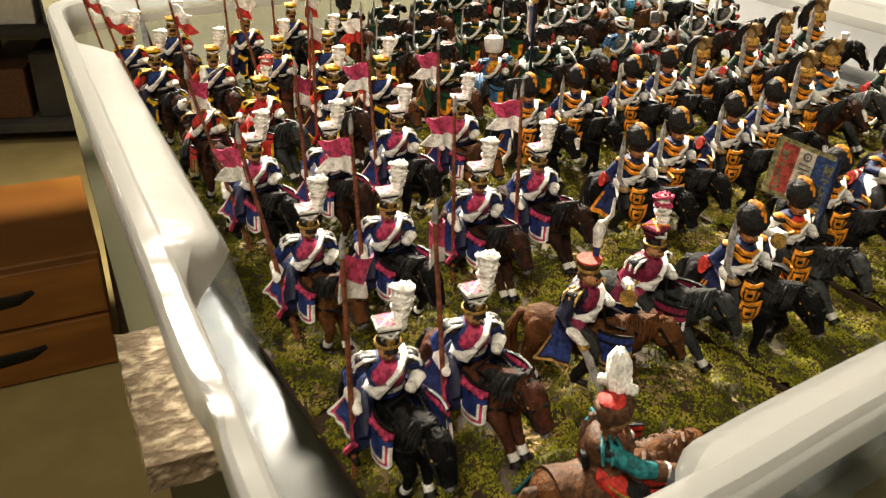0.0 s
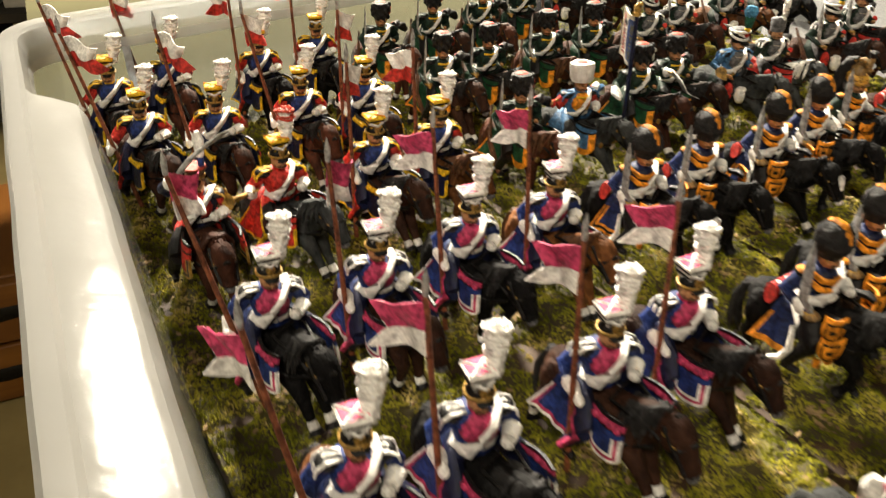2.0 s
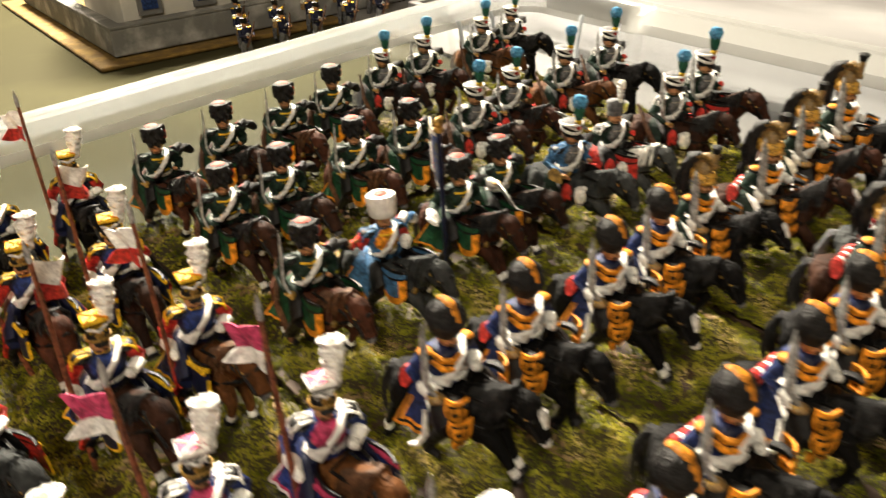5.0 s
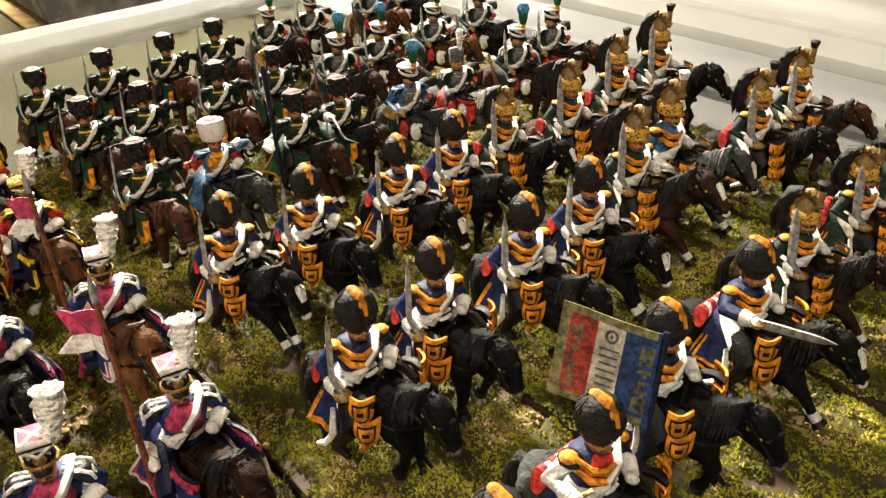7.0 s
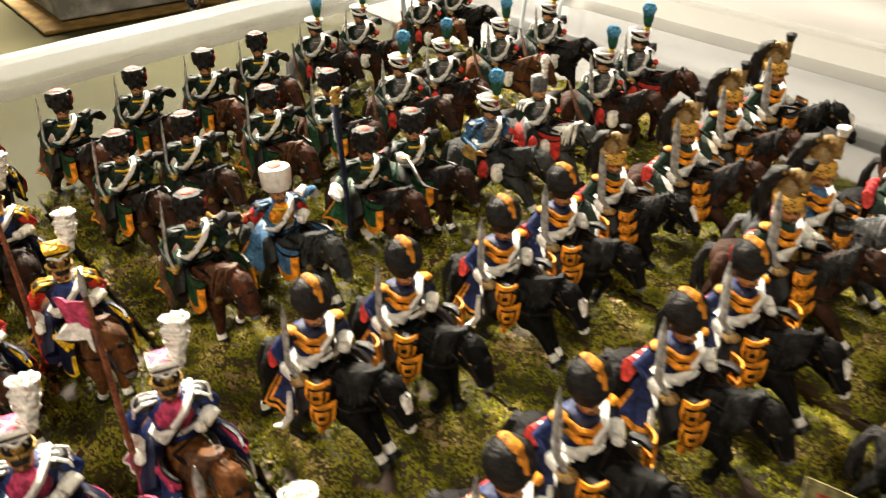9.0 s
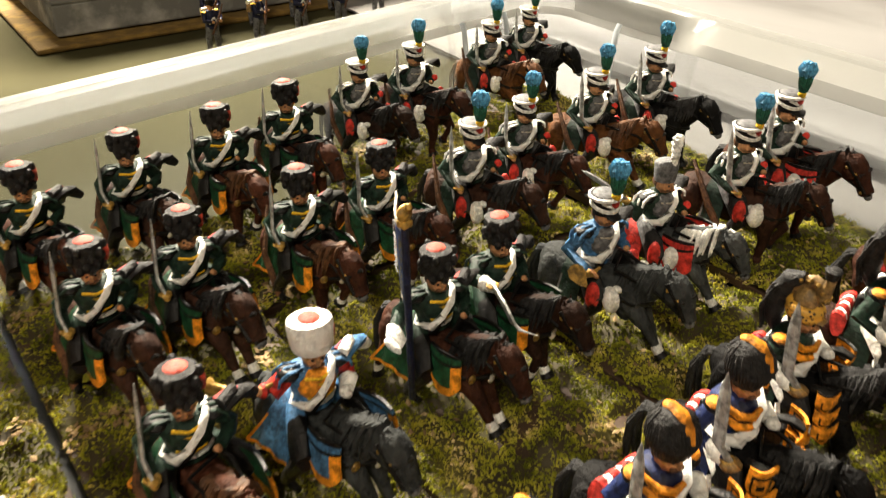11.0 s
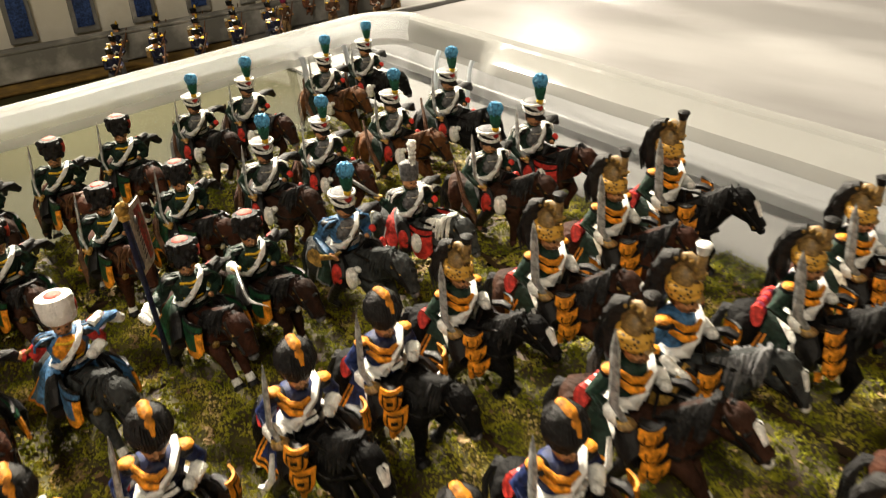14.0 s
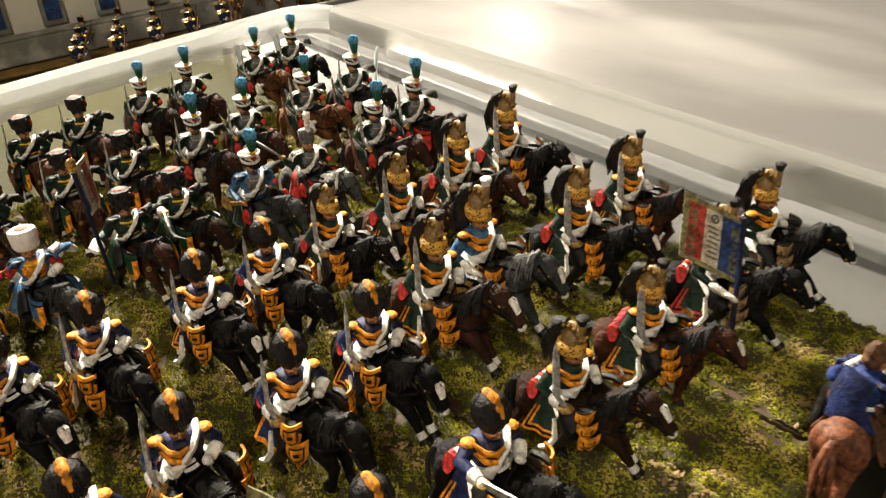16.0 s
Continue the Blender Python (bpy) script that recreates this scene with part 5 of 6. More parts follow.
def standard(s, foot, tip, size, way, edge, finial=True):
    """A pole with a bordered tricolour sheet hung from it: wreaths on the blue and the red, a device and lines of writing on the white."""
    s.put = tuple
    f, t = V(foot), V(tip)
    s.tube([tuple(f), tuple(t)], 0.0008, "navy", 8)
    if finial:
        s.box(t + V((0, 0, 0.0008)), (0.0012, 0.0012, 0.0008), "brass", bevel=0.0003)
        s.ell(t + V((0, 0, 0.0030)), (0.0012, 0.0020, 0.0020), "brass")
        s.ell(t + V((0.0012, 0, 0.0046)), (0.0008, 0.0008, 0.0010), "brass")
    d = (f - t).normalized()
    w = V(way).normalized()
    cross = w.cross(d).normalized()
    n, m = 30, 24
    rows = [[tuple(t + d * (0.0006 + size[1] * j / m) + w * (size[0] * i / n) + cross * (0.0009 * math.sin(i / n * 4.5 + j / m))) for j in range(m + 1)] for i in range(n + 1)]

    def colour(i, j):
        f, g = (i + 0.5) / n, (j + 0.5) / m
        if f > 0.90 or g < 0.09 or g > 0.92:
            return edge if f > 0.06 else "flagblue"
        wreath = (i * 5 + j * 7 + (i * j) % 3) % 5 < 3
        if f < 0.37:
            return "faded_olive" if 0.07 < f < 0.21 and 0.15 < g < 0.88 and wreath else "flagblue"
        if f < 0.62:
            return "linen"
        return "faded_olive" if 0.76 < f < 0.88 and 0.15 < g < 0.88 and wreath else "flagred"

    s.sheet(rows, 0.0005, colour)
    for side in (1, -1):
        c = t + d * (size[1] * 0.22) + w * (size[0] * 0.49) + cross * (side * 0.0008)
        pts = [c + w * (size[0] * 0.055 * math.cos(a)) + d * (size[0] * 0.055 * math.sin(a)) for a in (2 * math.pi * k / 12 for k in range(13))]
        s.tube([tuple(p) for p in pts], 0.00030, "grey", 5, side=tuple(cross), caps=False)
        s.ell(c, (0.0004, 0.0004, 0.0004), "grey", 6, 4)
        for k in range(7):
            q = t + d * (size[1] * (0.36 + 0.075 * k)) + w * (size[0] * 0.49) + cross * (side * 0.0008)
            s.tube([tuple(q - w * size[0] * (0.10 - 0.012 * (k % 2))), tuple(q + w * size[0] * (0.10 - 0.012 * (k % 3)))], 0.00017, "grey", 5)
    as_rider(s)


# ---- the kinds of casting ----


def lancer(crown, top, coat, chest, facing, cloth, cloth_edge, cloth_trim, epaulette, coat_horse, mane, legs, lean, fly, flag_top, flag_low, bow=0.0, breeches="navy", sock="white", stripe=""):
    s = Shape()
    horse(s, coat_horse, mane, leg_set(legs), sock, bow=bow)
    drape(s, -0.0112, -0.0010, 0.0128, cloth, cloth_edge, cloth_trim, point=0.0130)
    holster(s, cloth, cloth_edge, cloth_trim if crown == "white" else cloth, roll_paint="pink" if crown == "white" else "yellow")
    rider(s, coat, chest, breeches, stripe or facing, epaulette=epaulette, collar=facing, boots=breeches, sleeve="red" if crown == "yellow" else "")
    right_arm(s, "red" if crown == "yellow" else coat, "white", (0.0035 + lean[0] * 0.27, -0.0092 + lean[1] * 0.27, 0.0262))
    lance(s, flag_top, flag_low, lean, fly)
    scabbard(s)
    czapka(s, crown, top)
    return s


def chasseur(coat_horse, mane, legs, bow=0.0, coat="darkgreen", hat="fur", hat_top="salmon", cloth="green", weapon="sword", sock="white"):
    s = Shape()
    horse(s, coat_horse, mane, leg_set(legs), sock, bow=bow)
    medals(s)
    drape(s, -0.0112, -0.0010, 0.0128, cloth, "orange", "", point=0.0130)
    holster(s, cloth, "orange", "orange")
    rider(s, coat, "darkgreen" if hat == "fur" else "orange", "darkgreen" if coat == "darkgreen" else "sky", "", epaulette=coat, glove="skin" if hat == "fur" else "white", sleeve="red" if hat == "white" else "", wide=0.6)
    for k in range(5):
        s.tube([(0.0028, -0.0028, 0.0288 + 0.0011 * k), (0.0040, 0, 0.0286 + 0.0011 * k), (0.0028, 0.0028, 0.0288 + 0.0011 * k)], 0.00038, "yellow", 5, side=(0, 0, 1))
    # slung pelisse with its fur edge
    s.tube([(-0.0010, 0.0062, 0.0346), (-0.0026, 0.0086, 0.0348), (-0.0040, 0.0106, 0.0340)], [(0.0012, 0.0006), (0.0014, 0.0007), (0.0008, 0.0004)], "red", 8)
    s.tube([(-0.0012, 0.0062, 0.0330), (-0.0034, 0.0098, 0.0334), (-0.0052, 0.0128, 0.0322), (-0.0060, 0.0146, 0.0302)], [(0.0024, 0.0016), (0.0023, 0.0015), (0.0020, 0.0012), (0.0010, 0.0007)], "fur" if hat == "fur" else "sky", 9)
    s.tube([(-0.0048, 0.0124, 0.0322), (-0.0062, 0.0148, 0.0300)], [(0.0021, 0.0013), (0.0013, 0.0010)], hat, 9)
    s.tube([(0.0000, 0.0066, 0.0345), (-0.0030, 0.0094, 0.0345), (-0.0062, 0.0098, 0.0310), (-0.0070, 0.0100, 0.0285)], [0.0013, 0.0014, 0.0014, 0.0008], "fur" if hat == "fur" else "white", 8)
    if weapon == "sword":
        right_arm(s, coat, "brass", (0.0040, -0.0090, 0.0262))
        sword(s, (0.0040, -0.0090, 0.0266), (0.0008, -0.0074, 0.0432))
        carbine(s)
    elif weapon == "sabre":
        right_arm(s, coat, "white", (0.0095, -0.0080, 0.0330), (0.0030, -0.0090, 0.0315))
        sword(s, (0.0098, -0.0080, 0.0334), (0.0225, -0.0090, 0.0270), 0.0028, 0.0011)
    elif weapon == "trumpet":
        right_arm(s, "red", "skin", (-0.0008, -0.0115, 0.0310), (-0.0010, -0.0088, 0.0300))
        trumpet(s, (-0.0008, -0.0115, 0.0310), (-0.006, -0.0085, -0.0006))
    else:
        right_arm(s, coat, "white", (0.0070, -0.0150, 0.0285))
        standard(s, (0.0058, -0.0136, 0.0120), (0.0082, -0.0172, 0.0590), (0.0180, 0.0190), (-0.0156, 0.0106, -0.0005), "linen")
    busby(s, hat, hat_top)
    return s


def scout(coat_horse, mane, legs, bow=0.0, coat="darkgreen", weapon="sword", cloth="red", white_fur=True):
    s = Shape()
    horse(s, coat_horse, mane, leg_set(legs), "white" if legs == 1 else coat_horse, bow=bow)
    drape(s, -0.0100, -0.0010, 0.0150, "red" if weapon == "sabre" else "darkgreen", "white" if weapon == "sabre" else "grey", "")
    for y in (-1, 1):  # sheepskin pads before the saddle
        for k in range(7):
            s.ell((0.0094 + 0.0012 * math.cos(k * 2.4), y * (0.0058 + 0.0003 * (k % 3)), 0.0232 - 0.0009 * k), (0.0017, 0.0012, 0.0012), "white" if white_fur else "grey", 7, 5)
        s.ell((0.0060, y * 0.0112, 0.0222), (0.0022, 0.0016, 0.0046), "red", 9, 7)
        s.ell((0.0108, y * 0.0090, 0.0214), (0.0028, 0.0016, 0.0042), "white" if white_fur else "grey", 9, 7)
    if cloth == "flap":
        holster(s, "red", "red", "red")
    rider(s, coat, "grey", "grey", "", epaulette="white" if coat != "sky" else "sky", glove="skin", wide=0.75)
    for k in range(4):
        s.tube([(0.0030, -0.0026, 0.0290 + 0.0012 * k), (0.0041, 0, 0.0288 + 0.0012 * k), (0.0030, 0.0026, 0.0290 + 0.0012 * k)], 0.00028, "linen", 5, side=(0, 0, 1))
    s.tube([(-0.0008, 0.0060, 0.0334), (-0.0030, 0.0098, 0.0338), (-0.0044, 0.0130, 0.0328), (-0.0052, 0.0150, 0.0308)], [(0.0021, 0.0015), (0.0021, 0.0014), (0.0019, 0.0012), (0.0009, 0.0007)], "fur", 9)
    s.ell((0.0030, 0.0078, 0.0296), (0.0011, 0.0013, 0.0013), "red", 8, 6)
    if weapon == "sword":
        right_arm(s, coat, "skin", (0.0040, -0.0090, 0.0262))
        sword(s, (0.0040, -0.0090, 0.0266), (0.0004, -0.0072, 0.0420))
        carbine(s)
        shako(s)
    elif weapon == "trumpet":
        right_arm(s, "sky", "skin", (0.0060, -0.0095, 0.0270))
        trumpet(s, (0.0060, -0.0095, 0.0270), (0.004, -0.006, 0.003))
        shako(s)
    else:
        right_arm(s, coat, "brass", (-0.0020, -0.0110, 0.0330))
        sword(s, (-0.0020, -0.0110, 0.0334), (-0.0125, -0.0190, 0.0395), 0.0012)
        as_hat(s, 1.0, 1.15)
        s.tube([(0.0005, 0, 0.0380), (0.0004, 0, 0.0425), (0.0003, 0, 0.0432)], [0.0030, 0.0034, 0.0026], "grey", 12)
        feather(s, (0.0028, 0, 0.0424), (0.0030, 0, 0.0498), "white", r=0.0013)
    return s


def dragoon(coat_horse, mane, legs, bow=0.0, coat="darkgreen", weapon="sword", blaze="white", cloth="darkgreen", edge="orange"):
    s = Shape()
    horse(s, coat_horse, mane, leg_set(legs), "white" if legs == 1 else coat_horse, blaze, bow)
    drape(s, -0.0098, -0.0010, 0.0128, cloth, edge, "black", point=0.0085)
    holster(s, "black", "tan" if weapon in ("flag", "rein") else "orange", "orange", tiers=3)
    rider(s, coat, "", "white" if legs != 2 else "linen", "", boots="black", epaulette="orange", glove="white", collar=coat, waist="black")
    braid(s)
    roll(s, "red", "white" if legs == 1 else "maroon")
    if weapon == "sword":
        right_arm(s, coat, "gilt", (0.0044, -0.0088, 0.0262))
        sword(s, (0.0044, -0.0088, 0.0268), (0.0020, -0.0072, 0.0440), 0, 0.0014)
    elif weapon == "flag":
        right_arm(s, coat, "white", (0.0098, -0.0124, 0.0262), (0.0010, -0.0100, 0.0290))
        standard(s, (0.0108, -0.0162, 0.0125), (0.0078, -0.0052, 0.0461), (0.0186, 0.0187), (-0.0158, -0.0055, 0.0082), "khaki", False)
    elif weapon == "rein":
        right_arm(s, coat, "white", (0.0060, -0.0060, 0.0268))
    else:
        right_arm(s, "sky", "white", (0.0050, -0.0100, 0.0262))
        trumpet(s, (0.0050, -0.0100, 0.0262), (-0.004, -0.006, -0.003))
    scabbard(s)
    sling(s)
    if weapon == "trumpet":
        s.tuft, s.tail = "clean_white", "fur"
    helmet(s)
    return s


def braid(s, bars=0):
    """Thick looped shoulder cords high on the right breast; bars: pale lapel ends under them."""
    for k in range(2):
        z = 0.0344 - 0.0022 * k
        s.tube([(0.0010, -0.0052, z), (0.0036, -0.0034, z - 0.0016), (0.0047, -0.0010, z - 0.0020), (0.0044, 0.0012, z - 0.0010)], [0.0006, 0.0008, 0.0008, 0.0005], "orange", 7, side=(0, 0, 1))
    for k in range(bars):
        z = 0.0292 - 0.0017 * k
        s.tube([(0.0043, -0.0018, z), (0.0046, 0.0002, z + 0.0002), (0.0042, 0.0020, z + 0.0004)], 0.0005, "white", 6, side=(0, 0, 1))


def grenadier(coat_horse, mane, legs, bow=0.0, weapon="sword", coat="coatblue", blaze="", collar="coatblue"):
    s = Shape()
    horse(s, coat_horse, mane, leg_set(legs), "white" if legs == 1 else coat_horse, blaze, bow)
    drape(s, -0.0098, -0.0010, 0.0128, "coatblue", "orange", "black" if legs else "orange", point=0.0085)
    holster(s, "black", "orange", "orange", tiers=2)
    rider(s, coat, "navy" if weapon != "trumpet" else "red", "white", "", boots="black", epaulette="orange", glove="white", collar=collar, waist="black")
    braid(s, 2)
    roll(s, "red", "white")
    if weapon == "sword":
        right_arm(s, coat, "gilt", (0.0044, -0.0088, 0.0262))
        sword(s, (0.0044, -0.0088, 0.0268), (0.0020, -0.0074, 0.0425), 0, 0.0014)
    elif weapon == "point":
        right_arm(s, coat, "white", (0.0105, -0.0085, 0.0325), (0.0020, -0.0090, 0.0315))
        sword(s, (0.0110, -0.0085, 0.0328), (0.0265, -0.0030, 0.0350), 0, 0.0012)
    elif weapon == "flag":
        right_arm(s, coat, "white", (0.0066, -0.0178, 0.0285), (0.0000, -0.0110, 0.0290))
        standard(s, (0.0075, -0.0233, 0.0151), (0.0055, -0.0113, 0.0458), (0.0205, 0.0190), (-0.0183, -0.0079, 0.0047), "khaki", False)
    else:
        right_arm(s, "white", "white", (0.0060, -0.0085, 0.0310))
        trumpet(s, (0.0060, -0.0085, 0.0310), (0.004, -0.006, 0.001))
    scabbard(s)
    sling(s)
    bearskin(s)
    return s


def officer(cloth, edge, coat, chest, coat_horse, hat_top, plume_low, facing, weapon="sabre"):
    """A staff rider in a flat-topped cap with an upright plume, sabre in hand."""
    s = Shape()
    horse(s, coat_horse, coat_horse, leg_set(0), "white", bow=0.6)
    drape(s, -0.0095, -0.0010, 0.0140, cloth, edge, "navy", point=0.0090)
    holster(s, cloth, edge, "navy")
    rider(s, coat, chest, facing, "", epaulette="brass", collar=facing, sleeve=facing)
    as_hat(s, 0.85, 1.1)
    s.tube([(0.0005, 0, 0.0376), (0.0004, 0, 0.0390), (0.0000, 0, 0.0412), (0.0, 0, 0.0416)], [0.0027, 0.0027, 0.0041, 0.0040], "leather", 12)
    s.tube(ring((0.0003, 0, 0.0392), 0.0030, 0.0030), 0.0005, "brass", 6, side=(0, 0, 1), caps=False)
    s.tube([(0.0, 0, 0.0415), (0.0, 0, 0.0419)], [0.0041, 0.0040], hat_top, 12)
    s.tube([(0.0026, 0, 0.0384), (0.0046, 0, 0.0378)], [(0.0020, 0.0005), (0.0013, 0.0003)], "black", 8)
    s.tube([(0.0008, 0.0026, 0.0420), (0.0008, 0.0026, 0.0448)], [0.0011, 0.0012], plume_low, 8)
    for k in range(12):
        a = 0.5236 * k
        s.tube([(0.0008 + 0.0008 * math.cos(a), 0.0026 + 0.0008 * math.sin(a), 0.0446), (0.0008 + 0.0011 * math.cos(a), 0.0026 + 0.0011 * math.sin(a), 0.0490), (0.0008 + 0.0005 * math.cos(a), 0.0026 + 0.0005 * math.sin(a), 0.0512)], [0.0005, 0.0008 + 0.0001 * (k % 3), 0.0003], "white", 6)
    as_rider(s)
    if weapon == "sabre":
        right_arm(s, coat, "white", (0.0030, -0.0130, 0.0255), (-0.0010, -0.0100, 0.0285))
        sword(s, (0.0030, -0.0132, 0.0252), (0.0120, -0.0185, 0.0130), 0.0022, 0.0009)
    else:
        right_arm(s, coat, "white", (0.0050, -0.0050, 0.0400), (0.0000, -0.0095, 0.0360))
        sword(s, (0.0050, -0.0046, 0.0404), (0.0060, 0.0125, 0.0520), 0.0034, 0.0010)
    return s


def trumpeter(crown, cloth, edge, coat, facing, coat_horse, plume_tip, trim):
    s = Shape()
    horse(s, coat_horse, coat_horse, leg_set(1), "white", bow=0.5)
    drape(s, -0.0112, -0.0010, 0.0128, cloth, edge, trim, point=0.0130)
    holster(s, cloth, edge, trim)
    rider(s, coat, facing, facing, "white" if crown == "maroon" else edge, epaulette="white" if crown == "maroon" else "yellow", collar=facing)
    right_arm(s, coat, "white", (0.0030, -0.0110, 0.0295))
    trumpet(s, (0.0030, -0.0110, 0.0295), (0.006, -0.008, 0.002))
    scabbard(s)
    czapka(s, crown, crown, plume="white", tip=plume_tip)
    return s


def aide():
    """A mounted officer leaning forward in a teal jacket and red-topped fur cap with a great white plume."""
    s = Shape()
    horse(s, "chestnut", "leather", leg_set(2), "chestnut", bow=1.0)
    drape(s, -0.0185, -0.0010, 0.0135, "leather", "teal", "rust", point=0.0080)
    holster(s, "red", "leather", "brass")
    rider(s, "leather", "rust", "red", "brass", epaulette="teal", glove="white", sleeve="teal", belt="leather")
    right_arm(s, "teal", "white", (0.0135, -0.0080, 0.0305), (0.0050, -0.0088, 0.0318))
    s.tube([(0.0080, -0.0085, 0.0312), (0.0125, -0.0081, 0.0306)], [0.0021, 0.0018], "leather", 8)
    as_hat(s, 1.0, 1.1)
    s.tube([(0.0005, 0, 0.0376), (0.0004, 0, 0.0392), (0.0002, 0, 0.0408), (0.0, 0, 0.0416)], [0.0032, 0.0040, 0.0042, 0.0036], "leather", 14)
    s.ell((0.0, 0, 0.0416), (0.0033, 0.0033, 0.0008), "red", 12, 6)
    for k in range(16):
        a, q = 2.4 * k, 0.0009 + 0.00006 * k
        c = V((0.0014 + q * math.cos(a), 0.0028 + q * math.sin(a), 0.0418))
        s.tube([tuple(c), tuple(c + V((0.0003 * math.cos(a), 0.0008 + 0.0003 * math.sin(a), 0.0036))), tuple(c + V((0.0, 0.0014, 0.0070 - 0.0001 * k))), tuple(c + V((-0.0004 * math.cos(a), 0.0016, 0.0084 - 0.0001 * k)))], [0.0006, 0.0009, 0.0010, 0.0003], "white", 6)
    for p in ((0.0036, 0.0008, 0.0428), (-0.0010, 0.0046, 0.0428), (0.0034, 0.0040, 0.0426)):
        for k in range(6):
            s.ell(V(p) + V((0.0007 * math.cos(k * 2.4), 0.0007 * math.sin(k * 2.4), 0.0002 * (k % 3))), (0.0009, 0.0009, 0.0011), "white", 6, 5)
    return s


def blue_rider():
    """A rider in a blue checked cloak on a chestnut horse, holding a plain spear."""
    s = Shape()
    horse(s, "rust", "rust", leg_set(1), "rust", bow=0.2)
    drape(s, -0.0110, -0.0010, 0.0150, "leather", "rust", "")
    rider(s, "blue", "", "leather", "", epaulette="blue", glove="skin", sleeve="blue")
    s.tube([(-0.0035, 0, 0.0345), (-0.0060, 0, 0.0290), (-0.0070, 0, 0.0240)], [(0.0044, 0.0016), (0.0050, 0.0016), (0.0054, 0.0010)], "coatblue", 10)
    right_arm(s, "blue", "skin", (0.0050, -0.0095, 0.0262))
    s.tube([(-0.0150, -0.0100, 0.0060), (0.0140, -0.0095, 0.0400)], 0.0006, "tan", 7)
    s.tube([(0.0005, 0, 0.0380), (0.0, 0, 0.0400), (-0.0004, 0, 0.0418)], [0.0028, 0.0026, 0.0008], "leather", 10)
    return s


def foot_soldier(coat="navy", breeches="grey", hat="black"):
    """An infantryman with a pack, cross belts, a plumed cap and a musket held across."""
    s = Shape()
    for y in (-1, 1):
        s.tube([(0, y * 0.0016, 0.0140), (0.0010 * y, y * 0.0022, 0.0070), (0.0010 * y, y * 0.0024, 0.0008)], [0.0022, 0.0018, 0.0014], breeches, 8)
        s.ell((0.0016 + 0.001 * y, y * 0.0024, 0.0010), (0.0024, 0.0011, 0.0010), "black")
        s.tube([(0, y * 0.0040, 0.0220), (0.0016, y * 0.0052, 0.0180), (0.0052, y * 0.0026, 0.0175)], [0.0016, 0.0014, 0.0011], coat, 8)
        s.ell((0, y * 0.0042, 0.0224), (0.0017, 0.0013, 0.0008), "yellow", 8, 5)
        s.ell((0.0056, y * 0.0024, 0.0175), (0.0011, 0.0010, 0.0010), "skin", 7, 5)
        s.tube([(-0.0022, y * 0.0030, 0.0222), (0.0030, -y * 0.0004, 0.0188), (0.0020, -y * 0.0028, 0.0160)], 0.0006, "white", 6)
    s.tube([(0, 0, 0.0130), (0, 0, 0.0160), (0, 0, 0.0205), (0, 0, 0.0228)], [0.0034, 0.0028, (0.0040, 0.0030), (0.0026, 0.0018)], coat, 10)
    s.box((-0.0042, 0, 0.0196), (0.0014, 0.0030, 0.0026), "tan", bevel=0.0005)
    s.tube([(-0.0042, -0.0034, 0.0228), (-0.0042, 0.0034, 0.0228)], 0.0012, "silk", 8, side=(1, 0, 0))
    s.ell((0.0004, 0, 0.0250), (0.0020, 0.0018, 0.0024), "skin")
    s.tube([(0, 0, 0.0262), (0, 0, 0.0292), (0, 0, 0.0295)], [0.0022, 0.0027, 0.0022], hat, 10)
    s.tube([(0.0020, 0, 0.0264), (0.0036, 0, 0.0260)], [(0.0018, 0.0004), (0.0011, 0.0003)], "black", 8)
    s.tube([(0.0018, 0, 0.0290), (0.0018, 0, 0.0306), (0.0018, 0, 0.0318)], [0.0005, 0.0009, 0.0004], "yellow", 7)
    s.tube([(0.0060, -0.0040, 0.0110), (0.0050, 0.0020, 0.0190), (0.0042, 0.0060, 0.0262)], [0.0008, 0.0007, 0.0004], "leather", 6)
    return s


# ---- the army, troop by troop: heading about 49 degrees to the right of the x axis ----
HEADING = -49.0
_rng = random.Random(21)


def muster(name, meshes, places, label, group, spread=5.0, heading=HEADING, lift=None, category="miniature", order="", tall=()):
    """Sets one casting at each place; the castings take turns, or follow the order given. tall: how high each one stands, as a share."""
    for k, (x, y) in enumerate(places):
        ob = new(name, meshes["ABCDEFGH".index(order[k]) if order else k % len(meshes)])
        h = tall[k] if len(tall) > 1 else tall[0] if tall else 1.0
        w = 1 + 0.5 * (h - 1)
        ob.matrix_basis = pose(x, y, turf_level(x, y) if lift is None else lift, 0, 0, heading + _rng.uniform(-spread, spread)) @ Matrix.Diagonal((w, w, h, 1))
        tagged(ob, label, category, group)


def castings(name, shapes):
    return [s.mesh(name) for s in shapes]


pink = castings("lancer_miniature", [
    lancer("white", "pink", "blue", "pink", "pink", "blue", "white", "pink", "white", coat, mane, legs, lean, fly, "pink", "white", bow)
    for coat, mane, legs, lean, fly, bow in (("blackhorse", "black", 0, (0.001, -0.001), (-0.75, 0.55), 0.8), ("bay", "black", 1, (-0.002, -0.002), (-0.9, 0.35), 0.5),
                                              ("chestnut", "black", 0, (-0.006, -0.008), (-0.65, -0.75), 0.3), ("blackhorse", "black", 2, (-0.001, -0.002), (-0.5, -0.8), 0.6),
                                              ("darkbay", "black", 1, (0.001, -0.001), (-0.65, -0.75), 0.4), ("chestnut", "leather", 1, (0.000, -0.001), (-0.7, -0.7), 0.2), ("blackhorse", "black", 1, (-0.008, -0.010), (-0.85, 0.45), 0.6), ("darkbay", "black", 0, (0.000, -0.002), (-0.85, 0.50), 0.5))])
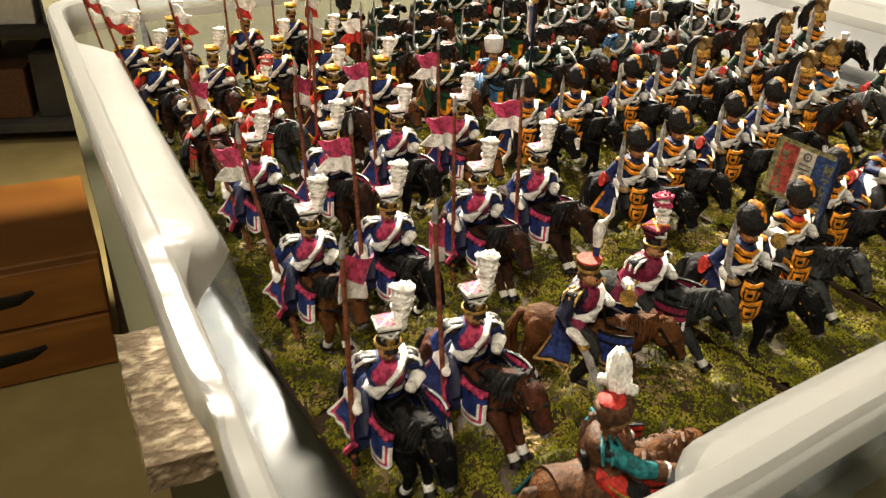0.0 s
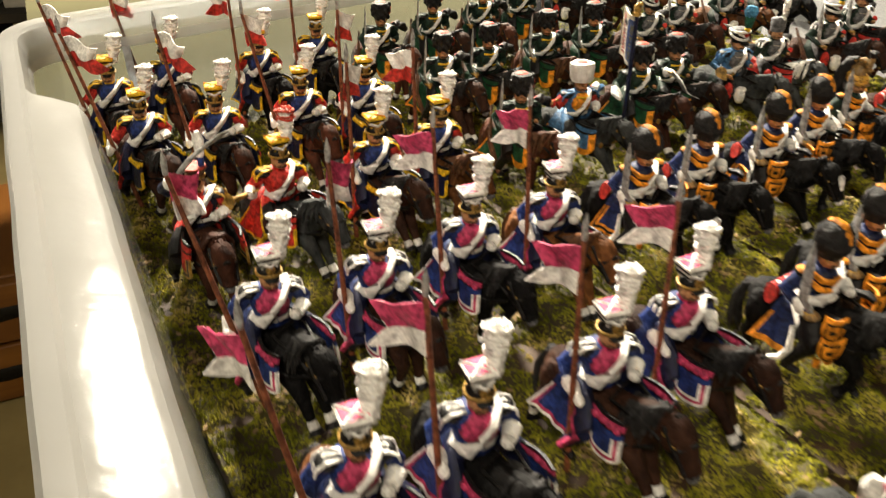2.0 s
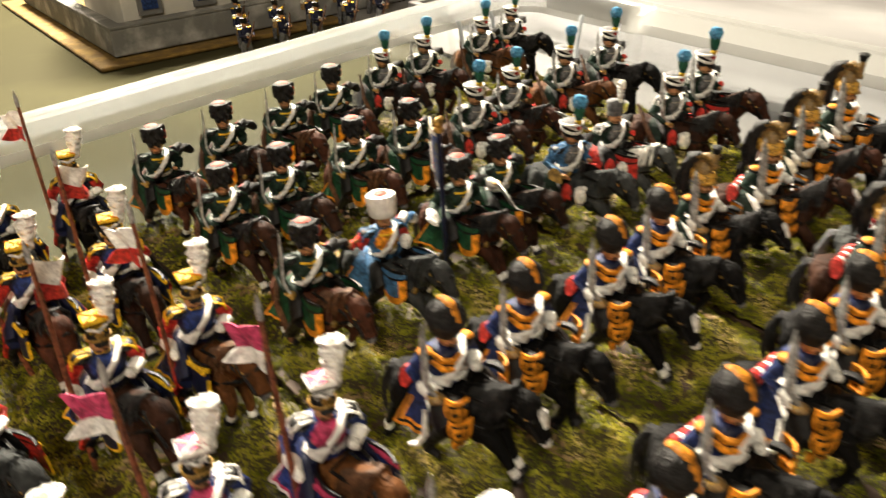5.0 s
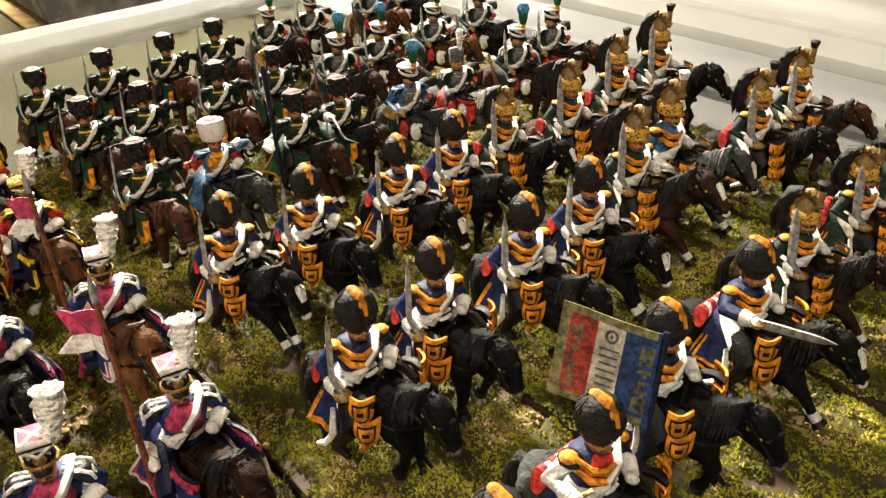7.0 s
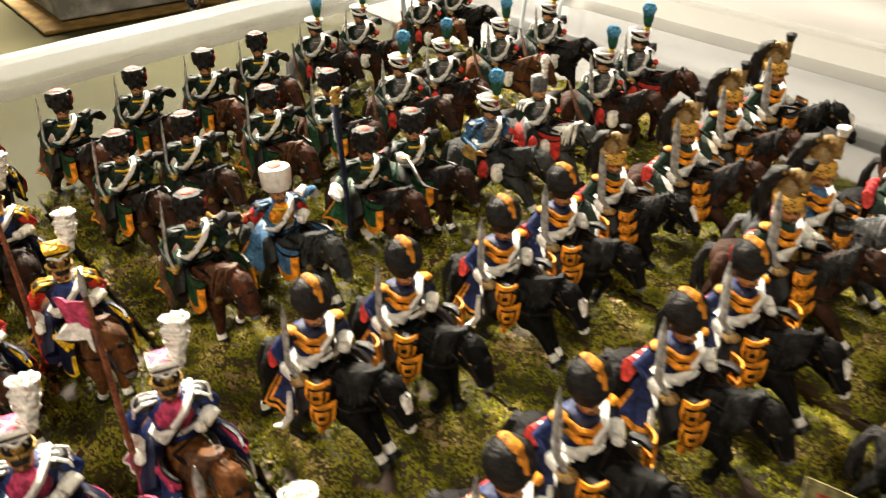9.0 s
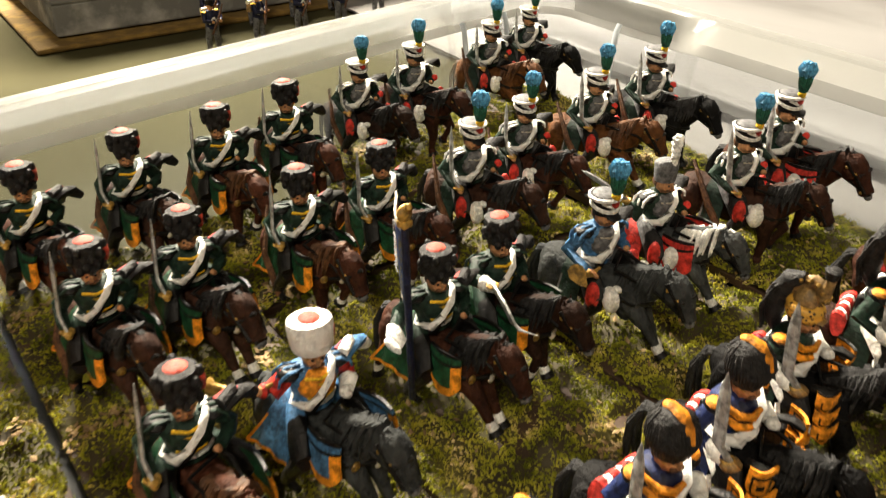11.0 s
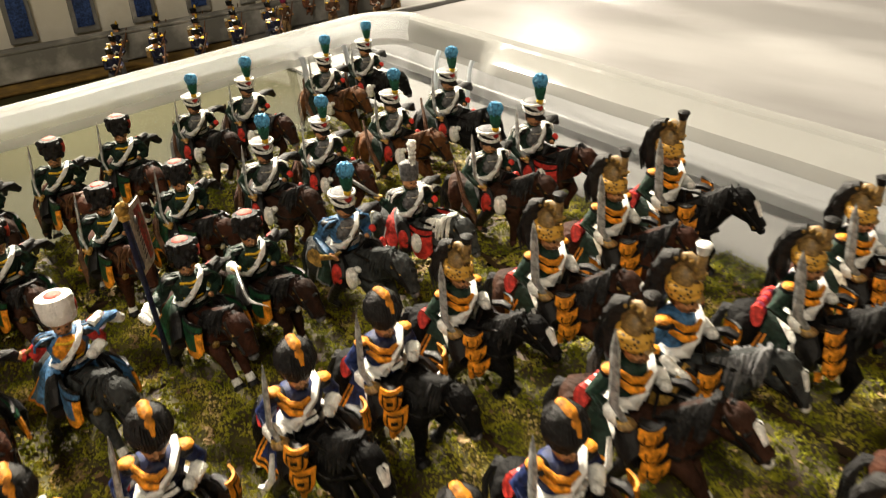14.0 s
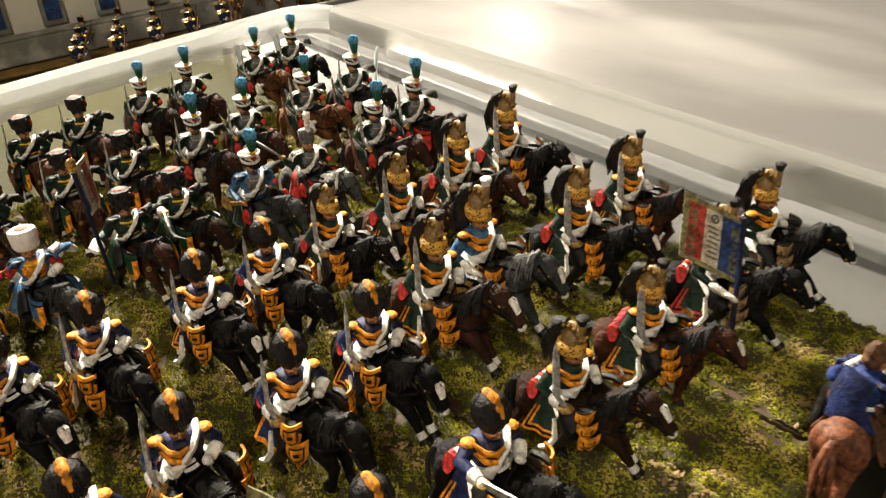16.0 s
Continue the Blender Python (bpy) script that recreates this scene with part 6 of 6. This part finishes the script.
muster("lancer_miniature", pink, [(-0.009, 0.153), (0.011, 0.168), (-0.035, 0.209), (-0.013, 0.222), (0.015, 0.243), (0.036, 0.261), (-0.061, 0.262), (-0.037, 0.275), (-0.014, 0.295), (0.010, 0.311)],
       "painted lancer miniature, blue coat, white plume, pink and white pennant", "pink lancers", heading=-53.0, order="ABCDEEGHDF")
gold = castings("lancer_miniature", [
    lancer("yellow", "yellow", "navy", "blue", "yellow", "navy", "yellow", "blue", "yellow", coat, mane, legs, lean, fly, "white", "red", bow, stripe="red")
    for coat, mane, legs, lean, fly, bow in (("darkbay", "black", 0, (-0.008, -0.011), (0.3, 0.9), 0.7), ("bay", "black", 1, (-0.006, -0.009), (-0.8, 0.5), 0.4),
                                              ("blackhorse", "black", 2, (0.000, -0.001), (-0.6, -0.8), 0.6), ("chestnut", "leather", 0, (0.001, -0.001), (-0.7, -0.7), 0.3),
                                              ("darkbay", "black", 1, (0.001, 0.000), (-0.8, 0.5), 0.5), ("bay", "black", 0, (-0.005, -0.007), (0.5, 0.8), 0.6))])
muster("lancer_miniature", gold, [(-0.148, 0.396), (-0.134, 0.420), (-0.100, 0.434), (-0.080, 0.458), (-0.125, 0.362), (-0.101, 0.369), (-0.075, 0.388), (-0.053, 0.401), (-0.044, 0.345), (-0.024, 0.361)],
       "painted lancer miniature, navy coat, yellow cap, white and red pennant", "yellow lancers", heading=-53.0, order="ABCCAFBEED")
green = castings("chasseur_miniature", [chasseur("bay", "black", 0, 0.5), chasseur("darkbay", "black", 1, 0.3), chasseur("bay", "leather", 2, 0.7)])
muster("chasseur_miniature", green, [(-0.053, 0.474), (-0.030, 0.493), (-0.006, 0.510), (0.014, 0.528), (-0.005, 0.446), (0.0215, 0.467), (0.044, 0.480), (-0.024, 0.432), (0.005, 0.384)],
       "painted chasseur miniature, green coat, orange-edged cloth, black fur cap", "green chasseurs")
muster("chasseur_trumpeter_miniature", castings("chasseur_trumpeter_miniature", [chasseur("greyhorse", "greyhorse", 1, 0.6, "sky", "white", "salmon", "sky", "trumpet")]), [(0.028, 0.397)],
       "painted metal trumpeter miniature, light blue coat, white fur cap, grey horse", "green chasseurs")
muster("chasseur_standard_bearer_miniature", castings("chasseur_standard_bearer_miniature", [chasseur("bay", "black", 1, 0.5, weapon="flag")]), [(0.055, 0.422)],
       "painted metal standard bearer miniature in green with a faded tricolour", "green chasseurs", spread=0.0)
muster("chasseur_officer_miniature", castings("chasseur_officer_miniature", [chasseur("darkbay", "black", 0, 0.5, weapon="sabre")]), [(0.0715, 0.436)],
       "painted metal officer miniature in green, sabre held out, black fur cap", "green chasseurs")
scouts = castings("scout_miniature", [scout("darkbay", "black", 2, 0.4), scout("bay", "black", 2, 0.6), scout("chestnut", "leather", 1, 0.5), scout("blackhorse", "black", 0, 0.5), scout("bay", "black", 2, 0.3, cloth="flap")])
muster("scout_miniature", scouts, [(0.038, 0.555), (0.059, 0.5675), (0.0925, 0.5955), (0.112, 0.616), (0.072, 0.493), (0.092, 0.515), (0.120, 0.5325), (0.145, 0.546), (0.1515, 0.4805), (0.1705, 0.495)],
       "painted light horse miniature, dark coat, green and turquoise plume", "scouts", heading=-43.0, order="ABCDABCDAE", tall=(0.97, 1.00, 0.97, 0.96, 1.05, 0.99, 1.01, 1.04, 1.04, 1.09))
muster("scout_trumpeter_miniature", castings("scout_trumpeter_miniature", [scout("greyhorse", "greyhorse", 1, 0.8, "sky", "trumpet")]), [(0.100, 0.446)],
       "painted metal trumpeter miniature in light blue on a dark grey horse", "scouts", tall=(1.05,))
muster("scout_officer_miniature", castings("scout_officer_miniature", [scout("greyhorse", "white", 1, 0.6, "darkgreen", "sabre", cloth="flap")]), [(0.122, 0.464)],
       "painted officer miniature, grey fur cap, white plume, grey horse", "scouts", tall=(1.0,))
dragoons = castings("dragoon_miniature", [dragoon("blackhorse", "black", 0, 0.1), dragoon("darkbay", "black", 1, -0.2), dragoon("bay", "black", 2, 0.2)])
muster("dragoon_miniature", dragoons, [(0.130, 0.398), (0.156, 0.407), (0.181, 0.430), (0.203, 0.444), (0.162, 0.352), (0.238, 0.3955), (0.213, 0.3755), (0.1905, 0.301), (0.218, 0.320)],
       "painted dragoon miniature, green coat, orange braid, brass helmet, sword", "dragoons", heading=-40.0, tall=(0.99, 1.07, 1.07, 1.14, 1.10, 1.02, 1.05, 0.92, 0.92))
muster("dragoon_trumpeter_miniature", castings("dragoon_trumpeter_miniature", [dragoon("greyhorse", "grey", 1, 0.4, "sky", "trumpet", "white", "sky")]), [(0.178, 0.366)],
       "painted metal dragoon trumpeter miniature in light blue on a grey horse", "dragoons", heading=-40.0, tall=(1.13,))
muster("dragoon_standard_bearer_miniature", castings("dragoon_standard_bearer_miniature", [dragoon("blackhorse", "black", 1, 0.1, "darkgreen", "flag", "white", "darkgreen", "red")]), [(0.2465, 0.340)],
       "painted metal dragoon standard bearer miniature with an olive-bordered tricolour", "dragoons", heading=-40.0, spread=0.0)
muster("dragoon_officer_miniature", castings("dragoon_officer_miniature", [dragoon("blackhorse", "black", 1, 0.0, "darkgreen", "rein", "white", "darkgreen", "red")]), [(0.270, 0.359)],
       "painted metal dragoon officer miniature, tan holster covers, brass helmet, black horse", "dragoons", heading=-36.0, spread=0.0)
guards = castings("grenadier_miniature", [grenadier("blackhorse", "black", 0, 0.7), grenadier("blackhorse", "black", 1, 0.5, blaze="white"), grenadier("blackhorse", "black", 2, 0.8)])
muster("grenadier_miniature", guards, [(0.061, 0.345), (0.089, 0.363), (0.109, 0.379), (0.119, 0.312), (0.141, 0.329), (0.0925, 0.294), (0.073, 0.275), (0.039, 0.331), (0.093, 0.213)],
       "painted grenadier miniature, blue coat, orange braid, bearskin, black horse", "horse grenadiers", tall=(1.03,))
muster("grenadier_officer_miniature", castings("grenadier_officer_miniature", [grenadier("blackhorse", "black", 1, 0.3, "point", blaze="white")]), [(0.165, 0.277)],
       "painted metal grenadier officer miniature pointing a long sword, black horse", "horse grenadiers")
muster("grenadier_trumpeter_miniature", castings("grenadier_trumpeter_miniature", [grenadier("greyhorse", "black", 1, 0.5, "trumpet")]), [(0.115, 0.233)],
       "painted metal grenadier trumpeter miniature with a brass horn and bearskin", "horse grenadiers")
muster("grenadier_standard_bearer_miniature", castings("grenadier_standard_bearer_miniature", [grenadier("blackhorse", "black", 0, 0.5, "flag")]), [(0.137, 0.258)],
       "painted metal grenadier standard bearer miniature with an olive-bordered tricolour", "horse grenadiers", heading=-48.0, spread=0.0)
muster("lancer_trumpeter_miniature", castings("lancer_trumpeter_miniature", [trumpeter("maroon", "maroon", "white", "maroon", "maroon", "greyhorse", "pink", "navy")]), [(0.063, 0.204)],
       "painted metal trumpeter miniature in crimson and white on a grey horse", "pink lancers", heading=-30)
muster("lancer_officer_miniature", castings("lancer_officer_miniature", [officer("blue", "brass", "navy", "maroon", "chestnut", "salmon", "blue", "maroon")]), [(0.042, 0.187)],
       "painted metal officer miniature, flat cap, white plume, chestnut horse, lowered sabre", "pink lancers", heading=-20)
muster("lancer_trumpeter_miniature", castings("lancer_trumpeter_miniature", [trumpeter("yellow", "red", "yellow", "red", "red", "greyhorse", "salmon", "red")]), [(-0.071, 0.326)],
       "painted metal trumpeter miniature in red and yellow on a grey horse", "yellow lancers", heading=-40)
muster("lancer_officer_miniature", castings("lancer_officer_miniature", [officer("red", "brass", "navy", "red", "bay", "salmon", "blue", "red", "raised")]), [(-0.091, 0.309)],
       "painted metal officer miniature in navy and red, curved sabre raised", "yellow lancers", heading=-62)
muster("aide_miniature", castings("aide_miniature", [aide()]), [(0.038, 0.130)], "painted metal officer miniature in teal, red-topped cap with a white plume", "loose riders", heading=24)
muster("rider_miniature", castings("rider_miniature", [blue_rider()]), [(0.256, 0.276)], "painted metal rider miniature in a blue cloak on a chestnut horse", "loose riders", heading=40)
muster("foot_soldier_miniature", castings("foot_soldier_miniature", [foot_soldier()]), [(-0.045 + 0.024 * (k % 5) - 0.006 * (k // 5), 0.742 + 0.018 * (k % 5) + 0.034 * (k // 5)) for k in range(15)],
       "painted infantry miniature in blue with a tan pack and musket", "infantry by the model house", spread=25, heading=-40, lift=TABLE_Z + 0.0008)
muster("foot_soldier_miniature", castings("foot_soldier_miniature", [foot_soldier("leather", "tan", "maroon"), foot_soldier("rust", "leather", "black")]), [(0.056, 0.858), (0.072, 0.885), (0.092, 0.866), (0.108, 0.898), (0.127, 0.874), (0.041, 0.917), (0.143, 0.895)],
       "painted infantry miniature in brown with a tan pack", "infantry by the model house", spread=40, heading=-70, lift=TABLE_Z + 0.0008)
